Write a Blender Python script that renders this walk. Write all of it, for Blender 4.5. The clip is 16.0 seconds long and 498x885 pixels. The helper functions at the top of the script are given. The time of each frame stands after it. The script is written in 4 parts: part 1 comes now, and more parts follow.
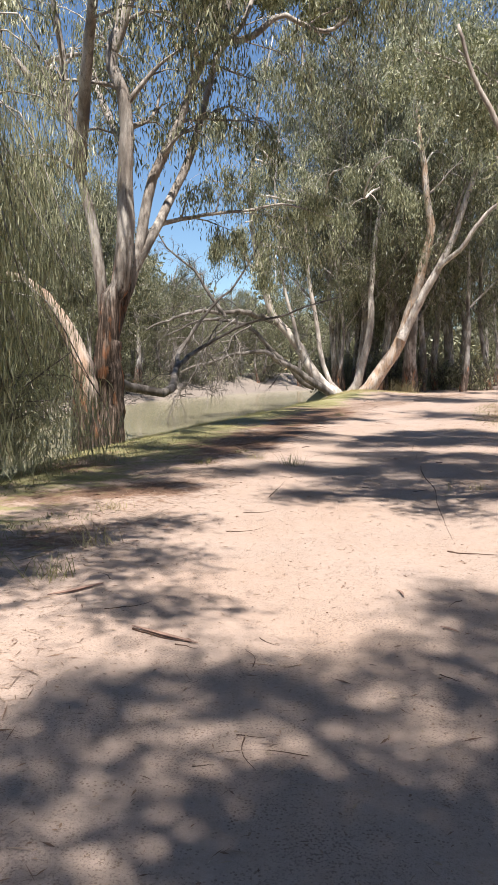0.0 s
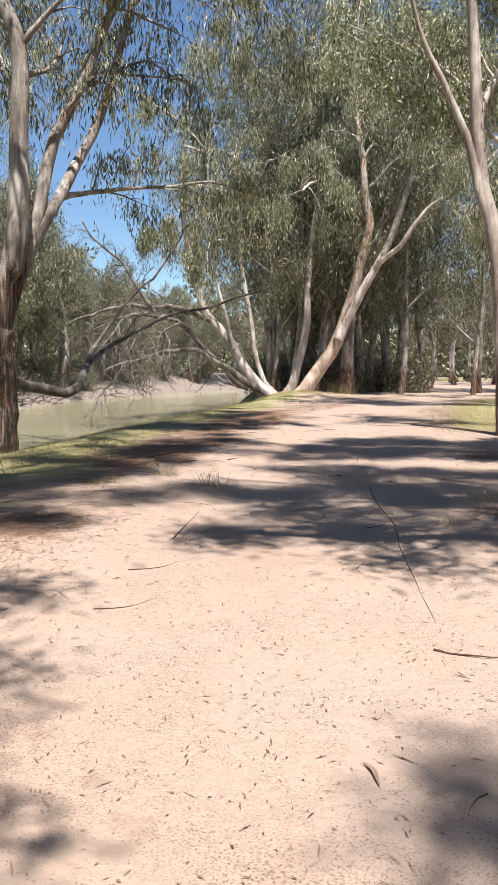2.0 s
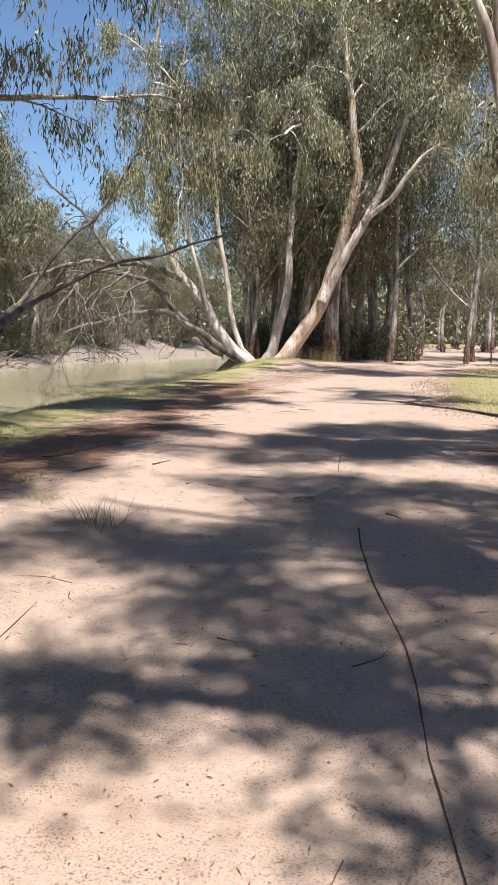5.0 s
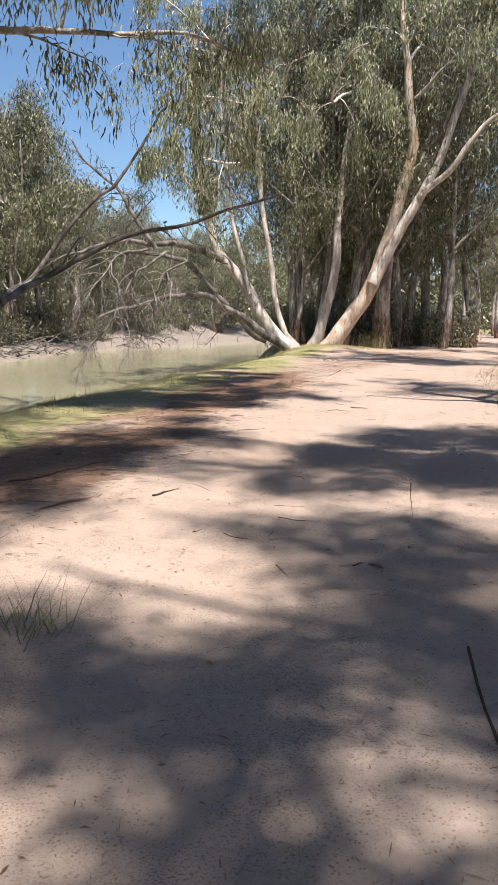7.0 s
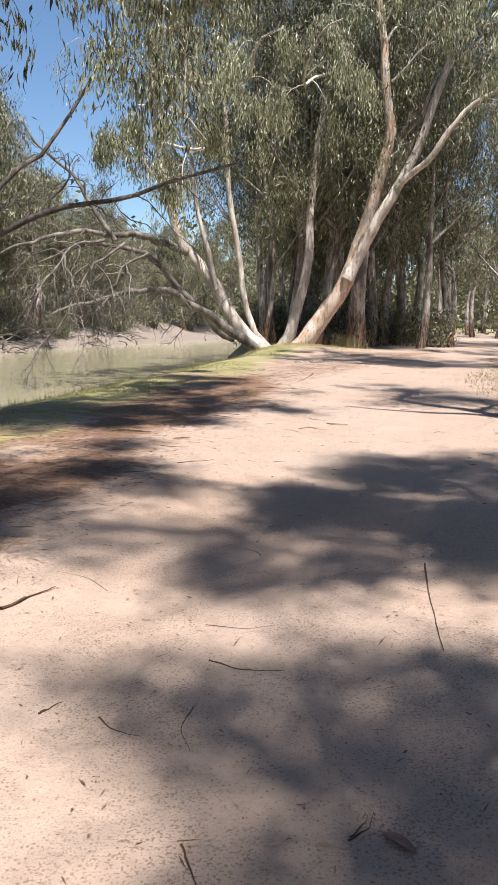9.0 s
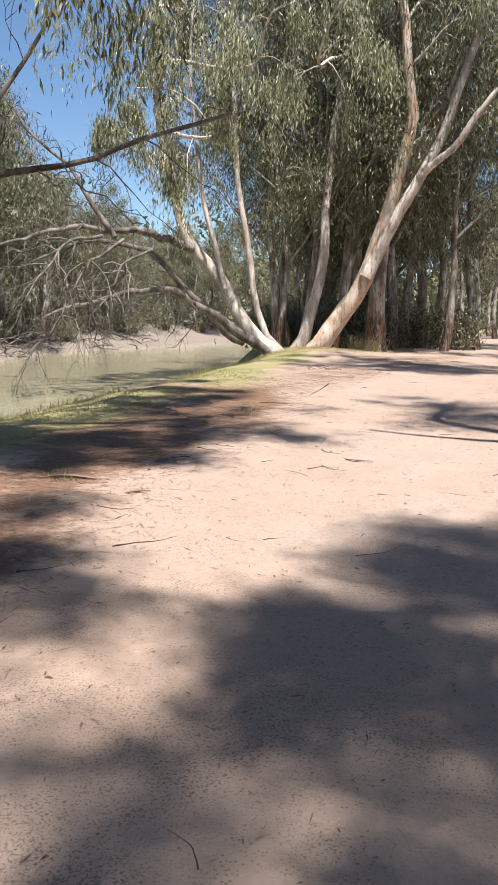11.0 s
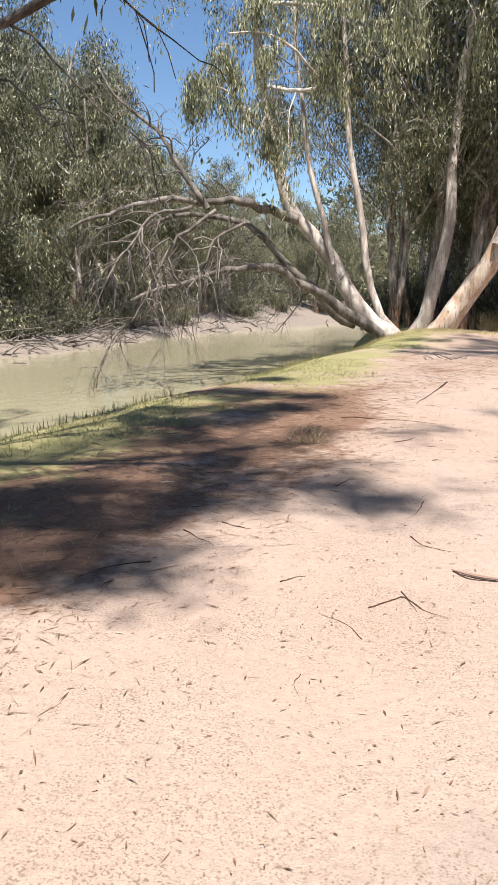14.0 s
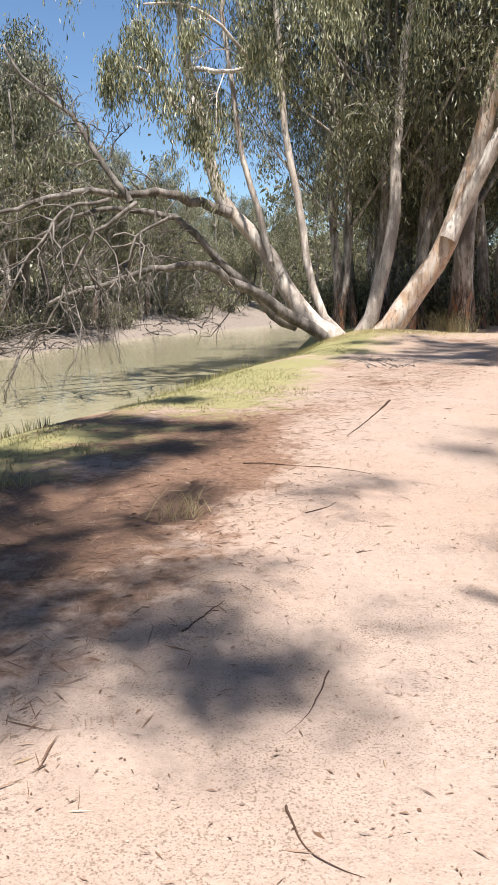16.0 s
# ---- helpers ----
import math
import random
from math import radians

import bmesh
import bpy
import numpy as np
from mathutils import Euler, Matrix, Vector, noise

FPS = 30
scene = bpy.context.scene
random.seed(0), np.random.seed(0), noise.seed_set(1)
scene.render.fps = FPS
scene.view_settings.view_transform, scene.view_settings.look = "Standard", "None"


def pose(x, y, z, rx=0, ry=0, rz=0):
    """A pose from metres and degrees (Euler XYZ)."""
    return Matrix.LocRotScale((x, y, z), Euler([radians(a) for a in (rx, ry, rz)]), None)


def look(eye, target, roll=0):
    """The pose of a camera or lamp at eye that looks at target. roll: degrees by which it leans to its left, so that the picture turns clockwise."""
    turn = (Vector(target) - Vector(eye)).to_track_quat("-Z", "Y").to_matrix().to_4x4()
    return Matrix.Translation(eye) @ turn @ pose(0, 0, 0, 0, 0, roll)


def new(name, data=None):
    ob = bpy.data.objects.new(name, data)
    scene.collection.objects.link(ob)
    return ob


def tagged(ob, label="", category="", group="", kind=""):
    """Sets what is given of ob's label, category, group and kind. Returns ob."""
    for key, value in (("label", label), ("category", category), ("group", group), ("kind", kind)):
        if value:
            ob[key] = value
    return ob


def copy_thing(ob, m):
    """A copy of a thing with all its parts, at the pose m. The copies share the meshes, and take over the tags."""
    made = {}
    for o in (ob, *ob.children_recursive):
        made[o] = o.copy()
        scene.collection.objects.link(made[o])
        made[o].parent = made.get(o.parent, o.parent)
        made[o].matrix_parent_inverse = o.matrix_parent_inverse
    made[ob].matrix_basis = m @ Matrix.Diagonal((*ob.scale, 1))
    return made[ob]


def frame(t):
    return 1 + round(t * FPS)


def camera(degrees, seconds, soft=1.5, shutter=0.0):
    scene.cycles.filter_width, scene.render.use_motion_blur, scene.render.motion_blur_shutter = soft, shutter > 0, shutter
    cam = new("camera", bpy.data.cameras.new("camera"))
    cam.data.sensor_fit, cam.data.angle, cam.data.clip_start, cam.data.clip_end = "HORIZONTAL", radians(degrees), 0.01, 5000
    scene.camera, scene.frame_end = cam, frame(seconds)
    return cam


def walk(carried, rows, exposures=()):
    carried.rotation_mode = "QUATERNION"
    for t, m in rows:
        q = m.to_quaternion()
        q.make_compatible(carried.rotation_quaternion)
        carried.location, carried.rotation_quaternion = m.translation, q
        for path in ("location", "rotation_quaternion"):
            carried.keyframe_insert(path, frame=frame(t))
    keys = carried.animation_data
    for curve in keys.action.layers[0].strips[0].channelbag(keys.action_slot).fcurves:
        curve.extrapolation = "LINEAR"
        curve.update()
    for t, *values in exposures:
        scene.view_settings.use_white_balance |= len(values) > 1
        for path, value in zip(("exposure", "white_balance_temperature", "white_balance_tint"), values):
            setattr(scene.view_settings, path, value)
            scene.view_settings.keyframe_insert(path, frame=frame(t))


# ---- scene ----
cam = camera(36.3, 16.0)
METRES, EYE, TILT, LEAN, TURN = 20.0, 1.42, -5.4, 0.0, 0.0
ROWS = [
    (0.0, 0.0, 0.0, 0.0, 0.0, 0.0, -0.0),
    (0.5, 0.0016, 0.0317, 0.0024, -1.15, -0.49, -0.13),
    (1.0, 0.0051, 0.0611, 0.0051, -2.67, -0.56, -0.17),
    (1.5, 0.0087, 0.0874, 0.0069, -3.85, -0.28, -0.33),
    (2.0, 0.0164, 0.117, 0.009, -4.83, 0.01, -0.25),
    (2.5, 0.0236, 0.148, 0.0124, -5.55, 0.12, -0.35),
    (3.0, 0.0326, 0.1792, 0.0156, -6.48, -0.18, -0.54),
    (5.5, 0.0629, 0.3244, 0.0297, -5.5, -3.06, -0.8),
    (6.0, 0.0671, 0.3538, 0.0318, -4.43, -3.4, -0.85),
    (6.5, 0.0718, 0.384, 0.0337, -3.22, -3.74, -0.89),
    (7.0, 0.0737, 0.4136, 0.0367, -2.59, -3.75, -1.03),
    (7.5, 0.0783, 0.4459, 0.0396, -4.1, -3.58, -1.24),
    (8.0, 0.0832, 0.4767, 0.042, -3.71, -3.44, -1.84),
    (8.5, 0.0881, 0.5077, 0.0451, -4.37, -3.3, -1.25),
    (9.0, 0.0925, 0.5351, 0.047, -4.65, -3.85, -1.07),
    (11.5, 0.1219, 0.696, 0.0625, -2.24, -3.74, -0.8),
    (12.0, 0.1287, 0.7256, 0.065, 1.27, -4.21, -0.26),
    (12.5, 0.1353, 0.7579, 0.0685, 5.37, -5.18, -0.8),
    (13.0, 0.1427, 0.7883, 0.0713, 6.82, -5.69, -0.98),
    (13.5, 0.1497, 0.8178, 0.0747, 6.89, -5.63, -0.86),
    (14.0, 0.1552, 0.8511, 0.0779, 5.98, -5.32, -0.56),
    (14.5, 0.162, 0.882, 0.0826, 5.12, -5.21, -0.13),
    (15.0, 0.1678, 0.9162, 0.086, 4.22, -5.33, 0.2),
    (15.5, 0.1756, 0.948, 0.0892, 3.66, -5.63, 0.57),
    (16.0, 0.1811, 0.9776, 0.0913, 2.61, -5.32, 0.64),
]
walk(cam, [(t, pose(0, 0, EYE, TILT, LEAN, TURN) @ pose(METRES * x, METRES * y, METRES * z, 90 + pitch, roll, yaw)) for t, x, y, z, yaw, pitch, roll in ROWS])

# ---- world, sun, exposure ----
SUN_EL, SUN_AZ = 66.0, 174.0          # azimuth from +y, clockwise
sun_dir = Vector((math.sin(radians(SUN_AZ)) * math.cos(radians(SUN_EL)), math.cos(radians(SUN_AZ)) * math.cos(radians(SUN_EL)), math.sin(radians(SUN_EL))))
world = bpy.data.worlds.new("sky")
scene.world = world
world.use_nodes = True
wn, wl = world.node_tree.nodes, world.node_tree.links
sky = wn.new("ShaderNodeTexSky")
sky.sky_type, sky.sun_disc = 'NISHITA', False
sky.sun_elevation, sky.sun_rotation = radians(SUN_EL), radians(SUN_AZ)
sky.air_density, sky.dust_density, sky.ozone_density = 1.0, 0.0, 1.6
wn["Background"].inputs["Strength"].default_value = 0.062
clear = wn.new("ShaderNodeMix")
clear.data_type, clear.blend_type = 'RGBA', 'MULTIPLY'
clear.inputs[0].default_value, clear.inputs[7].default_value = 1.0, (0.93, 1.05, 1.16, 1)
wl.new(sky.outputs[0], clear.inputs[6])
wl.new(clear.outputs[2], wn["Background"].inputs["Color"])
sun = new("sun", bpy.data.lights.new("sun", 'SUN'))
sun.data.energy, sun.data.angle, sun.data.color = 5.0, radians(0.8), (1.0, 0.95, 0.87)
sun.matrix_world = look(sun_dir * 60, (0, 0, 0))
scene.view_settings.exposure = 1.05


# ---- materials ----
class Mat:
    """A node material with short ways to add nodes."""
    def __init__(self, name, rough=0.8, spec=0.3):
        self.m = bpy.data.materials.new(name)
        self.m.use_nodes = True
        self.n, self.l = self.m.node_tree.nodes, self.m.node_tree.links
        self.b = self.n["Principled BSDF"]
        self.b.inputs["Roughness"].default_value = rough
        self.b.inputs["Specular IOR Level"].default_value = spec
        self.tc = self.n.new("ShaderNodeTexCoord").outputs["Object"]

    def scaled(self, s):
        mp = self.n.new("ShaderNodeMapping")
        mp.inputs["Scale"].default_value = s
        self.l.new(self.tc, mp.inputs["Vector"])
        return mp.outputs[0]

    def noise(self, scale, detail=5, stretch=(1, 1, 1), rough=0.6):
        t = self.n.new("ShaderNodeTexNoise")
        t.inputs["Scale"].default_value, t.inputs["Detail"].default_value, t.inputs["Roughness"].default_value = scale, detail, rough
        self.l.new(self.scaled(stretch), t.inputs["Vector"])
        return t.outputs["Fac"]

    def voronoi(self, scale, feature='F1', out="Distance"):
        t = self.n.new("ShaderNodeTexVoronoi")
        t.feature = feature
        t.inputs["Scale"].default_value = scale
        self.l.new(self.tc, t.inputs["Vector"])
        return t.outputs[out]

    def ramp(self, fac, stops):
        r = self.n.new("ShaderNodeValToRGB")
        el = r.color_ramp.elements
        while len(el) < len(stops):
            el.new(0.5)
        for e, (p, c) in zip(el, stops):
            e.position = p
            e.color = (c, c, c, 1) if isinstance(c, (int, float)) else (*c, 1)
        self.l.new(fac, r.inputs[0])
        return r.outputs[0]

    def mix(self, fac, a, b, mode='MIX'):
        m = self.n.new("ShaderNodeMix")
        m.data_type, m.blend_type = 'RGBA', mode
        for sock, v in ((m.inputs[0], fac), (m.inputs[6], a), (m.inputs[7], b)):
            if isinstance(v, (int, float)):
                sock.default_value = v
            elif isinstance(v, tuple):
                sock.default_value = (*v, 1)
            else:
                self.l.new(v, sock)
        return m.outputs[2]

    def maths(self, op, a, b=0.0):
        m = self.n.new("ShaderNodeMath")
        m.operation = op
        for sock, v in zip(m.inputs, (a, b)):
            if isinstance(v, (int, float)):
                sock.default_value = v
            else:
                self.l.new(v, sock)
        return m.outputs[0]

    def attr(self, name):
        a = self.n.new("ShaderNodeAttribute")
        a.attribute_name = name
        return a.outputs["Fac"]

    def rand(self, island=True):
        if island:
            return self.n.new("ShaderNodeNewGeometry").outputs["Random Per Island"]
        return self.n.new("ShaderNodeObjectInfo").outputs["Random"]

    def height(self):
        s = self.n.new("ShaderNodeSeparateXYZ")
        self.l.new(self.n.new("ShaderNodeNewGeometry").outputs["Position"], s.inputs[0])
        return s.outputs["Z"]

    def bump(self, h, strength=0.5, dist=0.02):
        b = self.n.new("ShaderNodeBump")
        b.inputs["Strength"].default_value, b.inputs["Distance"].default_value = strength, dist
        self.l.new(h, b.inputs["Height"])
        self.l.new(b.outputs[0], self.b.inputs["Normal"])

    def colour(self, c):
        if isinstance(c, tuple):
            self.b.inputs["Base Color"].default_value = (*c, 1)
        else:
            self.l.new(c, self.b.inputs["Base Color"])
        return self


def ground_material():
    k = Mat("earth", 0.92, 0.15)
    big, mid, fine = k.noise(0.35, 4), k.noise(2.2, 6), k.noise(26, 5)
    grit = k.noise(150, 3)
    sand = k.mix(k.ramp(big, [(0.35, 0.0), (0.65, 1.0)]), (0.385, 0.30, 0.258), (0.37, 0.268, 0.215))
    sand = k.mix(k.ramp(fine, [(0.42, 0.0), (0.72, 0.55)]), sand, (0.28, 0.213, 0.178))
    specks = k.ramp(k.voronoi(60), [(0.20, 1.0), (0.36, 0.0)])
    specks = k.maths('MULTIPLY', specks, k.ramp(k.noise(9, 6, (1, 1, 1), 0.75), [(0.44, 0.0), (0.60, 1.0)]))
    sand = k.mix(k.maths('MULTIPLY', specks, 0.75), sand, (0.16, 0.105, 0.075))
    sand = k.mix(k.ramp(grit, [(0.55, 0.0), (0.75, 0.35)]), sand, (0.50, 0.43, 0.375))
    crumbs = k.maths('MULTIPLY', k.ramp(k.noise(105, 3), [(0.54, 0.0), (0.62, 1.0)]), k.ramp(k.noise(1.3, 6, (1, 1, 1), 0.7), [(0.40, 0.05), (0.60, 0.8)]))
    sand = k.mix(crumbs, sand, (0.15, 0.105, 0.08))
    litter = k.mix(fine, (0.075, 0.042, 0.03), (0.33, 0.205, 0.148))
    litter = k.mix(k.ramp(grit, [(0.45, 0.0), (0.72, 0.6)]), litter, (0.13, 0.08, 0.055))
    turf = k.mix(k.mix(0.5, mid, fine), (0.12, 0.125, 0.045), (0.38, 0.335, 0.18))
    mud = k.mix(mid, (0.13, 0.105, 0.09), (0.31, 0.26, 0.225))
    edge = k.maths('SUBTRACT', k.mix(0.45, mid, k.noise(11, 5, (1, 1, 1), 0.7)), 0.5)
    def mask(name):
        return k.ramp(k.maths('ADD', k.attr(name), k.maths('MULTIPLY', edge, 1.9)), [(0.38, 0.0), (0.62, 1.0)])
    c = k.mix(mask("litter"), sand, litter)
    c = k.mix(mask("turf"), c, turf)
    c = k.mix(mask("mud"), c, mud)
    k.colour(c)
    k.bump(k.maths('ADD', k.maths('MULTIPLY', fine, 1.0), k.maths('MULTIPLY', grit, 0.45)), 0.55, 0.02)
    return k.m


def bark_material(name, pale, tint, dark, rough_base=0.0, streak=0.5):
    """Smooth gum bark: pale with pink-grey plates and dark vertical streaks; rough dark bark below rough_base metres."""
    k = Mat(name, 0.75, 0.25)
    plates = k.noise(3.0, 5, (1, 1, 0.35))
    streaks = k.noise(9, 6, (1.2, 1.2, 0.12), 0.7)
    fine = k.noise(40, 4, (1, 1, 0.3))
    c = k.mix(k.ramp(plates, [(0.42, 0.0), (0.58, 1.0)]), pale, tint)
    c = k.mix(k.ramp(streaks, [(0.52, 0.0), (0.68, streak)]), c, dark)
    c = k.mix(k.ramp(fine, [(0.5, 0.0), (0.8, 0.4)]), c, dark)
    patches = k.noise(1.3, 5, (1, 1, 0.4), 0.65)
    c = k.mix(k.ramp(patches, [(0.50, 0.0), (0.60, 0.6)]), c, tuple(0.45 * v for v in tint))
    h = k.maths('ADD', streaks, k.maths('MULTIPLY', fine, 0.5))
    if rough_base:
        low = k.maths('SUBTRACT', rough_base, k.height())
        low = k.ramp(k.maths('ADD', k.maths('MULTIPLY', low, 0.35), k.maths('MULTIPLY', streaks, 1.5)), [(0.62, 0.0), (0.92, 1.0)])
        fib = k.noise(14, 6, (1.5, 1.5, 0.1), 0.75)
        old = k.ramp(fib, [(0.38, (0.02, 0.015, 0.012)), (0.52, (0.10, 0.07, 0.055)), (0.66, (0.40, 0.30, 0.25))])
        rust = k.ramp(k.noise(4.5, 4, (1, 1, 0.3)), [(0.55, 0.0), (0.66, 0.8)])
        old = k.mix(rust, old, (0.36, 0.15, 0.07))
        c = k.mix(low, c, old)
    k.colour(c)
    k.bump(h, 0.7, 0.03)
    return k.m


def leaf_material(name, a, b, c, through_light=0.3):
    k = Mat(name, 0.45, 0.45)
    col = k.ramp(k.rand(), [(0.0, a), (0.45, b), (0.93, c), (1.0, (0.27, 0.20, 0.11))])
    col = k.mix(k.ramp(k.noise(0.5, 3), [(0.35, 0.0), (0.65, 0.6)]), col, b)
    k.colour(col)
    tr = k.n.new("ShaderNodeBsdfTranslucent")
    k.l.new(k.mix(1.0, col, (1.0, 1.02, 0.6), 'MULTIPLY'), tr.inputs["Color"])
    mx = k.n.new("ShaderNodeMixShader")
    mx.inputs[0].default_value = through_light
    k.l.new(k.b.outputs[0], mx.inputs[1])
    k.l.new(tr.outputs[0], mx.inputs[2])
    k.l.new(mx.outputs[0], k.n["Material Output"].inputs["Surface"])
    return k.m


def wood_material(name, a, b):
    k = Mat(name, 0.85, 0.2)
    g = k.noise(18, 5, (1, 1, 0.25))
    k.colour(k.mix(k.rand(), k.mix(g, a, b), a))
    k.bump(g, 0.5, 0.01)
    return k.m


def water_material():
    k = Mat("river_water", 0.10, 0.5)
    k.b.inputs["IOR"].default_value = 1.33
    k.colour(k.mix(k.noise(0.12, 3), (0.34, 0.305, 0.205), (0.28, 0.255, 0.17)))
    rip = k.n.new("ShaderNodeTexNoise")
    rip.inputs["Scale"].default_value, rip.inputs["Detail"].default_value = 2.2, 4
    k.l.new(k.scaled((1.0, 0.55, 1)), rip.inputs["Vector"])
    k.bump(rip.outputs["Fac"], 0.35, 0.06)
    return k.m


EARTH = ground_material()
WATER = water_material()
BARK_GUM = bark_material("old_gum_bark", (0.50, 0.45, 0.41), (0.29, 0.245, 0.215), (0.07, 0.055, 0.045), 3.4, 0.8)
BARK_PALE = bark_material("pale_gum_bark", (0.66, 0.60, 0.55), (0.46, 0.39, 0.35), (0.14, 0.10, 0.085), 0.0, 0.8)
BARK_STRIP = bark_material("stripped_gum_wood", (0.62, 0.50, 0.43), (0.50, 0.34, 0.25), (0.10, 0.07, 0.055), 1.1, 0.8)
BARK_BIG = bark_material("patchy_gum_bark", (0.62, 0.54, 0.48), (0.50, 0.35, 0.25), (0.11, 0.075, 0.06), 0.0, 0.9)
BARK_STAND = bark_material("grey_gum_bark", (0.46, 0.42, 0.39), (0.20, 0.17, 0.15), (0.035, 0.028, 0.023), 1.8, 0.85)
BARK_DEAD = bark_material("dead_grey_wood", (0.23, 0.20, 0.182), (0.10, 0.085, 0.075), (0.035, 0.029, 0.024), 0.0, 0.75)
BARK_TRACK = bark_material("trackside_gum_bark", (0.55, 0.49, 0.44), (0.36, 0.29, 0.25), (0.13, 0.09, 0.07), 1.4, 0.7)
# pale end of the leaf tones paints sunlit highlights, dark end the crown's darks
LEAF_GUM = leaf_material("gum_leaf", (0.035, 0.04, 0.024), (0.21, 0.215, 0.128), (0.66, 0.64, 0.45), 0.28)
LEAF_GREY = leaf_material("grey_weeping_leaf", (0.11, 0.12, 0.078), (0.33, 0.335, 0.22), (0.58, 0.56, 0.41), 0.35)
# darker copy of gum_leaf: the shade in stand and far crowns is in its colour
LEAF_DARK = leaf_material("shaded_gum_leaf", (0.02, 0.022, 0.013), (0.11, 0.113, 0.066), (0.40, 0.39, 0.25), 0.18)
LEAF_OLIVE = leaf_material("olive_gum_leaf", (0.04, 0.042, 0.026), (0.17, 0.17, 0.105), (0.44, 0.425, 0.28), 0.22)
GRASS = leaf_material("bank_grass", (0.11, 0.12, 0.042), (0.22, 0.21, 0.085), (0.40, 0.345, 0.19), 0.22)
STRAW = leaf_material("dry_grass", (0.34, 0.29, 0.16), (0.44, 0.37, 0.21), (0.52, 0.45, 0.28), 0.3)
STICK = wood_material("fallen_twig", (0.06, 0.035, 0.026), (0.15, 0.09, 0.065))
DRYLEAF = leaf_material("fallen_leaf", (0.09, 0.048, 0.032), (0.20, 0.115, 0.075), (0.42, 0.31, 0.235), 0.1)


# ---- mesh helpers ----
rng = np.random.default_rng(7)


def mesh_object(name, verts, quads, material, parent=None, label="", smooth=True):
    """One mesh object from vertex and four-corner face arrays."""
    verts, quads = np.asarray(verts, np.float32), np.asarray(quads, np.int32)
    me = bpy.data.meshes.new(name)
    me.vertices.add(len(verts))
    me.vertices.foreach_set("co", verts.ravel())
    me.loops.add(quads.size)
    me.loops.foreach_set("vertex_index", quads.ravel())
    me.polygons.add(len(quads))
    me.polygons.foreach_set("loop_start", np.arange(0, quads.size, 4, dtype=np.int32))
    me.polygons.foreach_set("loop_total", np.full(len(quads), 4, np.int32))
    if smooth:
        me.polygons.foreach_set("use_smooth", np.ones(len(quads), bool))
    me.update(calc_edges=True)
    me.materials.append(material)
    ob = new(name, me)
    ob.parent = parent
    if label:
        tagged(ob, label)
    return ob


def bend(points, n, wobble=0.0):
    """A smooth line of n places through the given places, with some natural wobble."""
    p = np.asarray(points, float)
    if len(p) == 2:
        p = np.array([p[0], (p[0] + p[1]) / 2, p[1]])
    d = np.r_[0, np.cumsum(np.linalg.norm(np.diff(p, axis=0), axis=1))]
    q = np.vstack([2 * p[0] - p[1], p, 2 * p[-1] - p[-2]])
    s = np.linspace(0, d[-1], n)
    i = np.clip(np.searchsorted(d, s, "right") - 1, 0, len(p) - 2)
    u = ((s - d[i]) / (d[i + 1] - d[i]))[:, None]
    a, b, c, e = q[i], q[i + 1], q[i + 2], q[i + 3]
    out = 0.5 * (2 * b + (c - a) * u + (2 * a - 5 * b + 4 * c - e) * u ** 2 + (3 * b - a - 3 * c + e) * u ** 3)
    if wobble:
        w = rng.normal(0, wobble, (n, 3))
        w[1:-1] = (w[:-2] + w[1:-1] + w[2:]) / 2
        w[0] = 0
        out += w
    return out


class Tubes:
    """Gathers round tapering branches into one mesh."""
    def __init__(self):
        self.v, self.f, self.count = [], [], 0

    def add(self, line, r0, r1, sides=6, rough=0.08, flare=0.0):
        n = len(line)
        t = np.gradient(line, axis=0)
        t /= np.linalg.norm(t, axis=1)[:, None] + 1e-9
        ref = np.array([1.0, 0, 0]) if abs(t[0][0]) < 0.8 else np.array([0, 1.0, 0])
        u = np.empty_like(t)
        u[0] = unit(np.cross(t[0], ref))
        for i in range(1, n):
            u[i] = unit(u[i - 1] - t[i] * np.dot(u[i - 1], t[i]))
        w = np.cross(t, u)
        s = np.linspace(0, 1, n)
        r = r0 + (r1 - r0) * s ** 0.85
        if flare:
            r = r * (1 + flare * np.exp(-s * 9))
        ang = np.linspace(0, 2 * np.pi, sides, endpoint=False)
        rr = r[:, None] * (1 + rng.normal(0, rough, (n, sides)))
        if flare:
            rr *= 1 + 0.22 * flare * np.exp(-s * 9)[:, None] * np.sin(ang * 5 + 1)[None]
        ring = line[:, None] + rr[..., None] * (np.cos(ang)[None, :, None] * u[:, None] + np.sin(ang)[None, :, None] * w[:, None])
        self.v.append(ring.reshape(-1, 3))
        a = np.arange((n - 1) * sides).reshape(n - 1, sides)
        b = np.roll(a, -1, 1)
        self.f.append(np.stack([a, b, b + sides, a + sides], -1).reshape(-1, 4) + self.count)
        self.count += n * sides
        cap = np.arange(sides) + self.count - sides
        if sides % 2 == 0:
            k = sides // 2
            self.f.append(np.array([[cap[i], cap[i + 1], cap[sides - 2 - i], cap[sides - 1 - i]] for i in range(k - 1)]))

    def make(self, name, material, parent=None, label=""):
        ob = mesh_object(name, np.vstack(self.v), np.vstack(self.f), material, parent, label)
        return tagged(ob, kind="stuff") if name.endswith("work") else ob


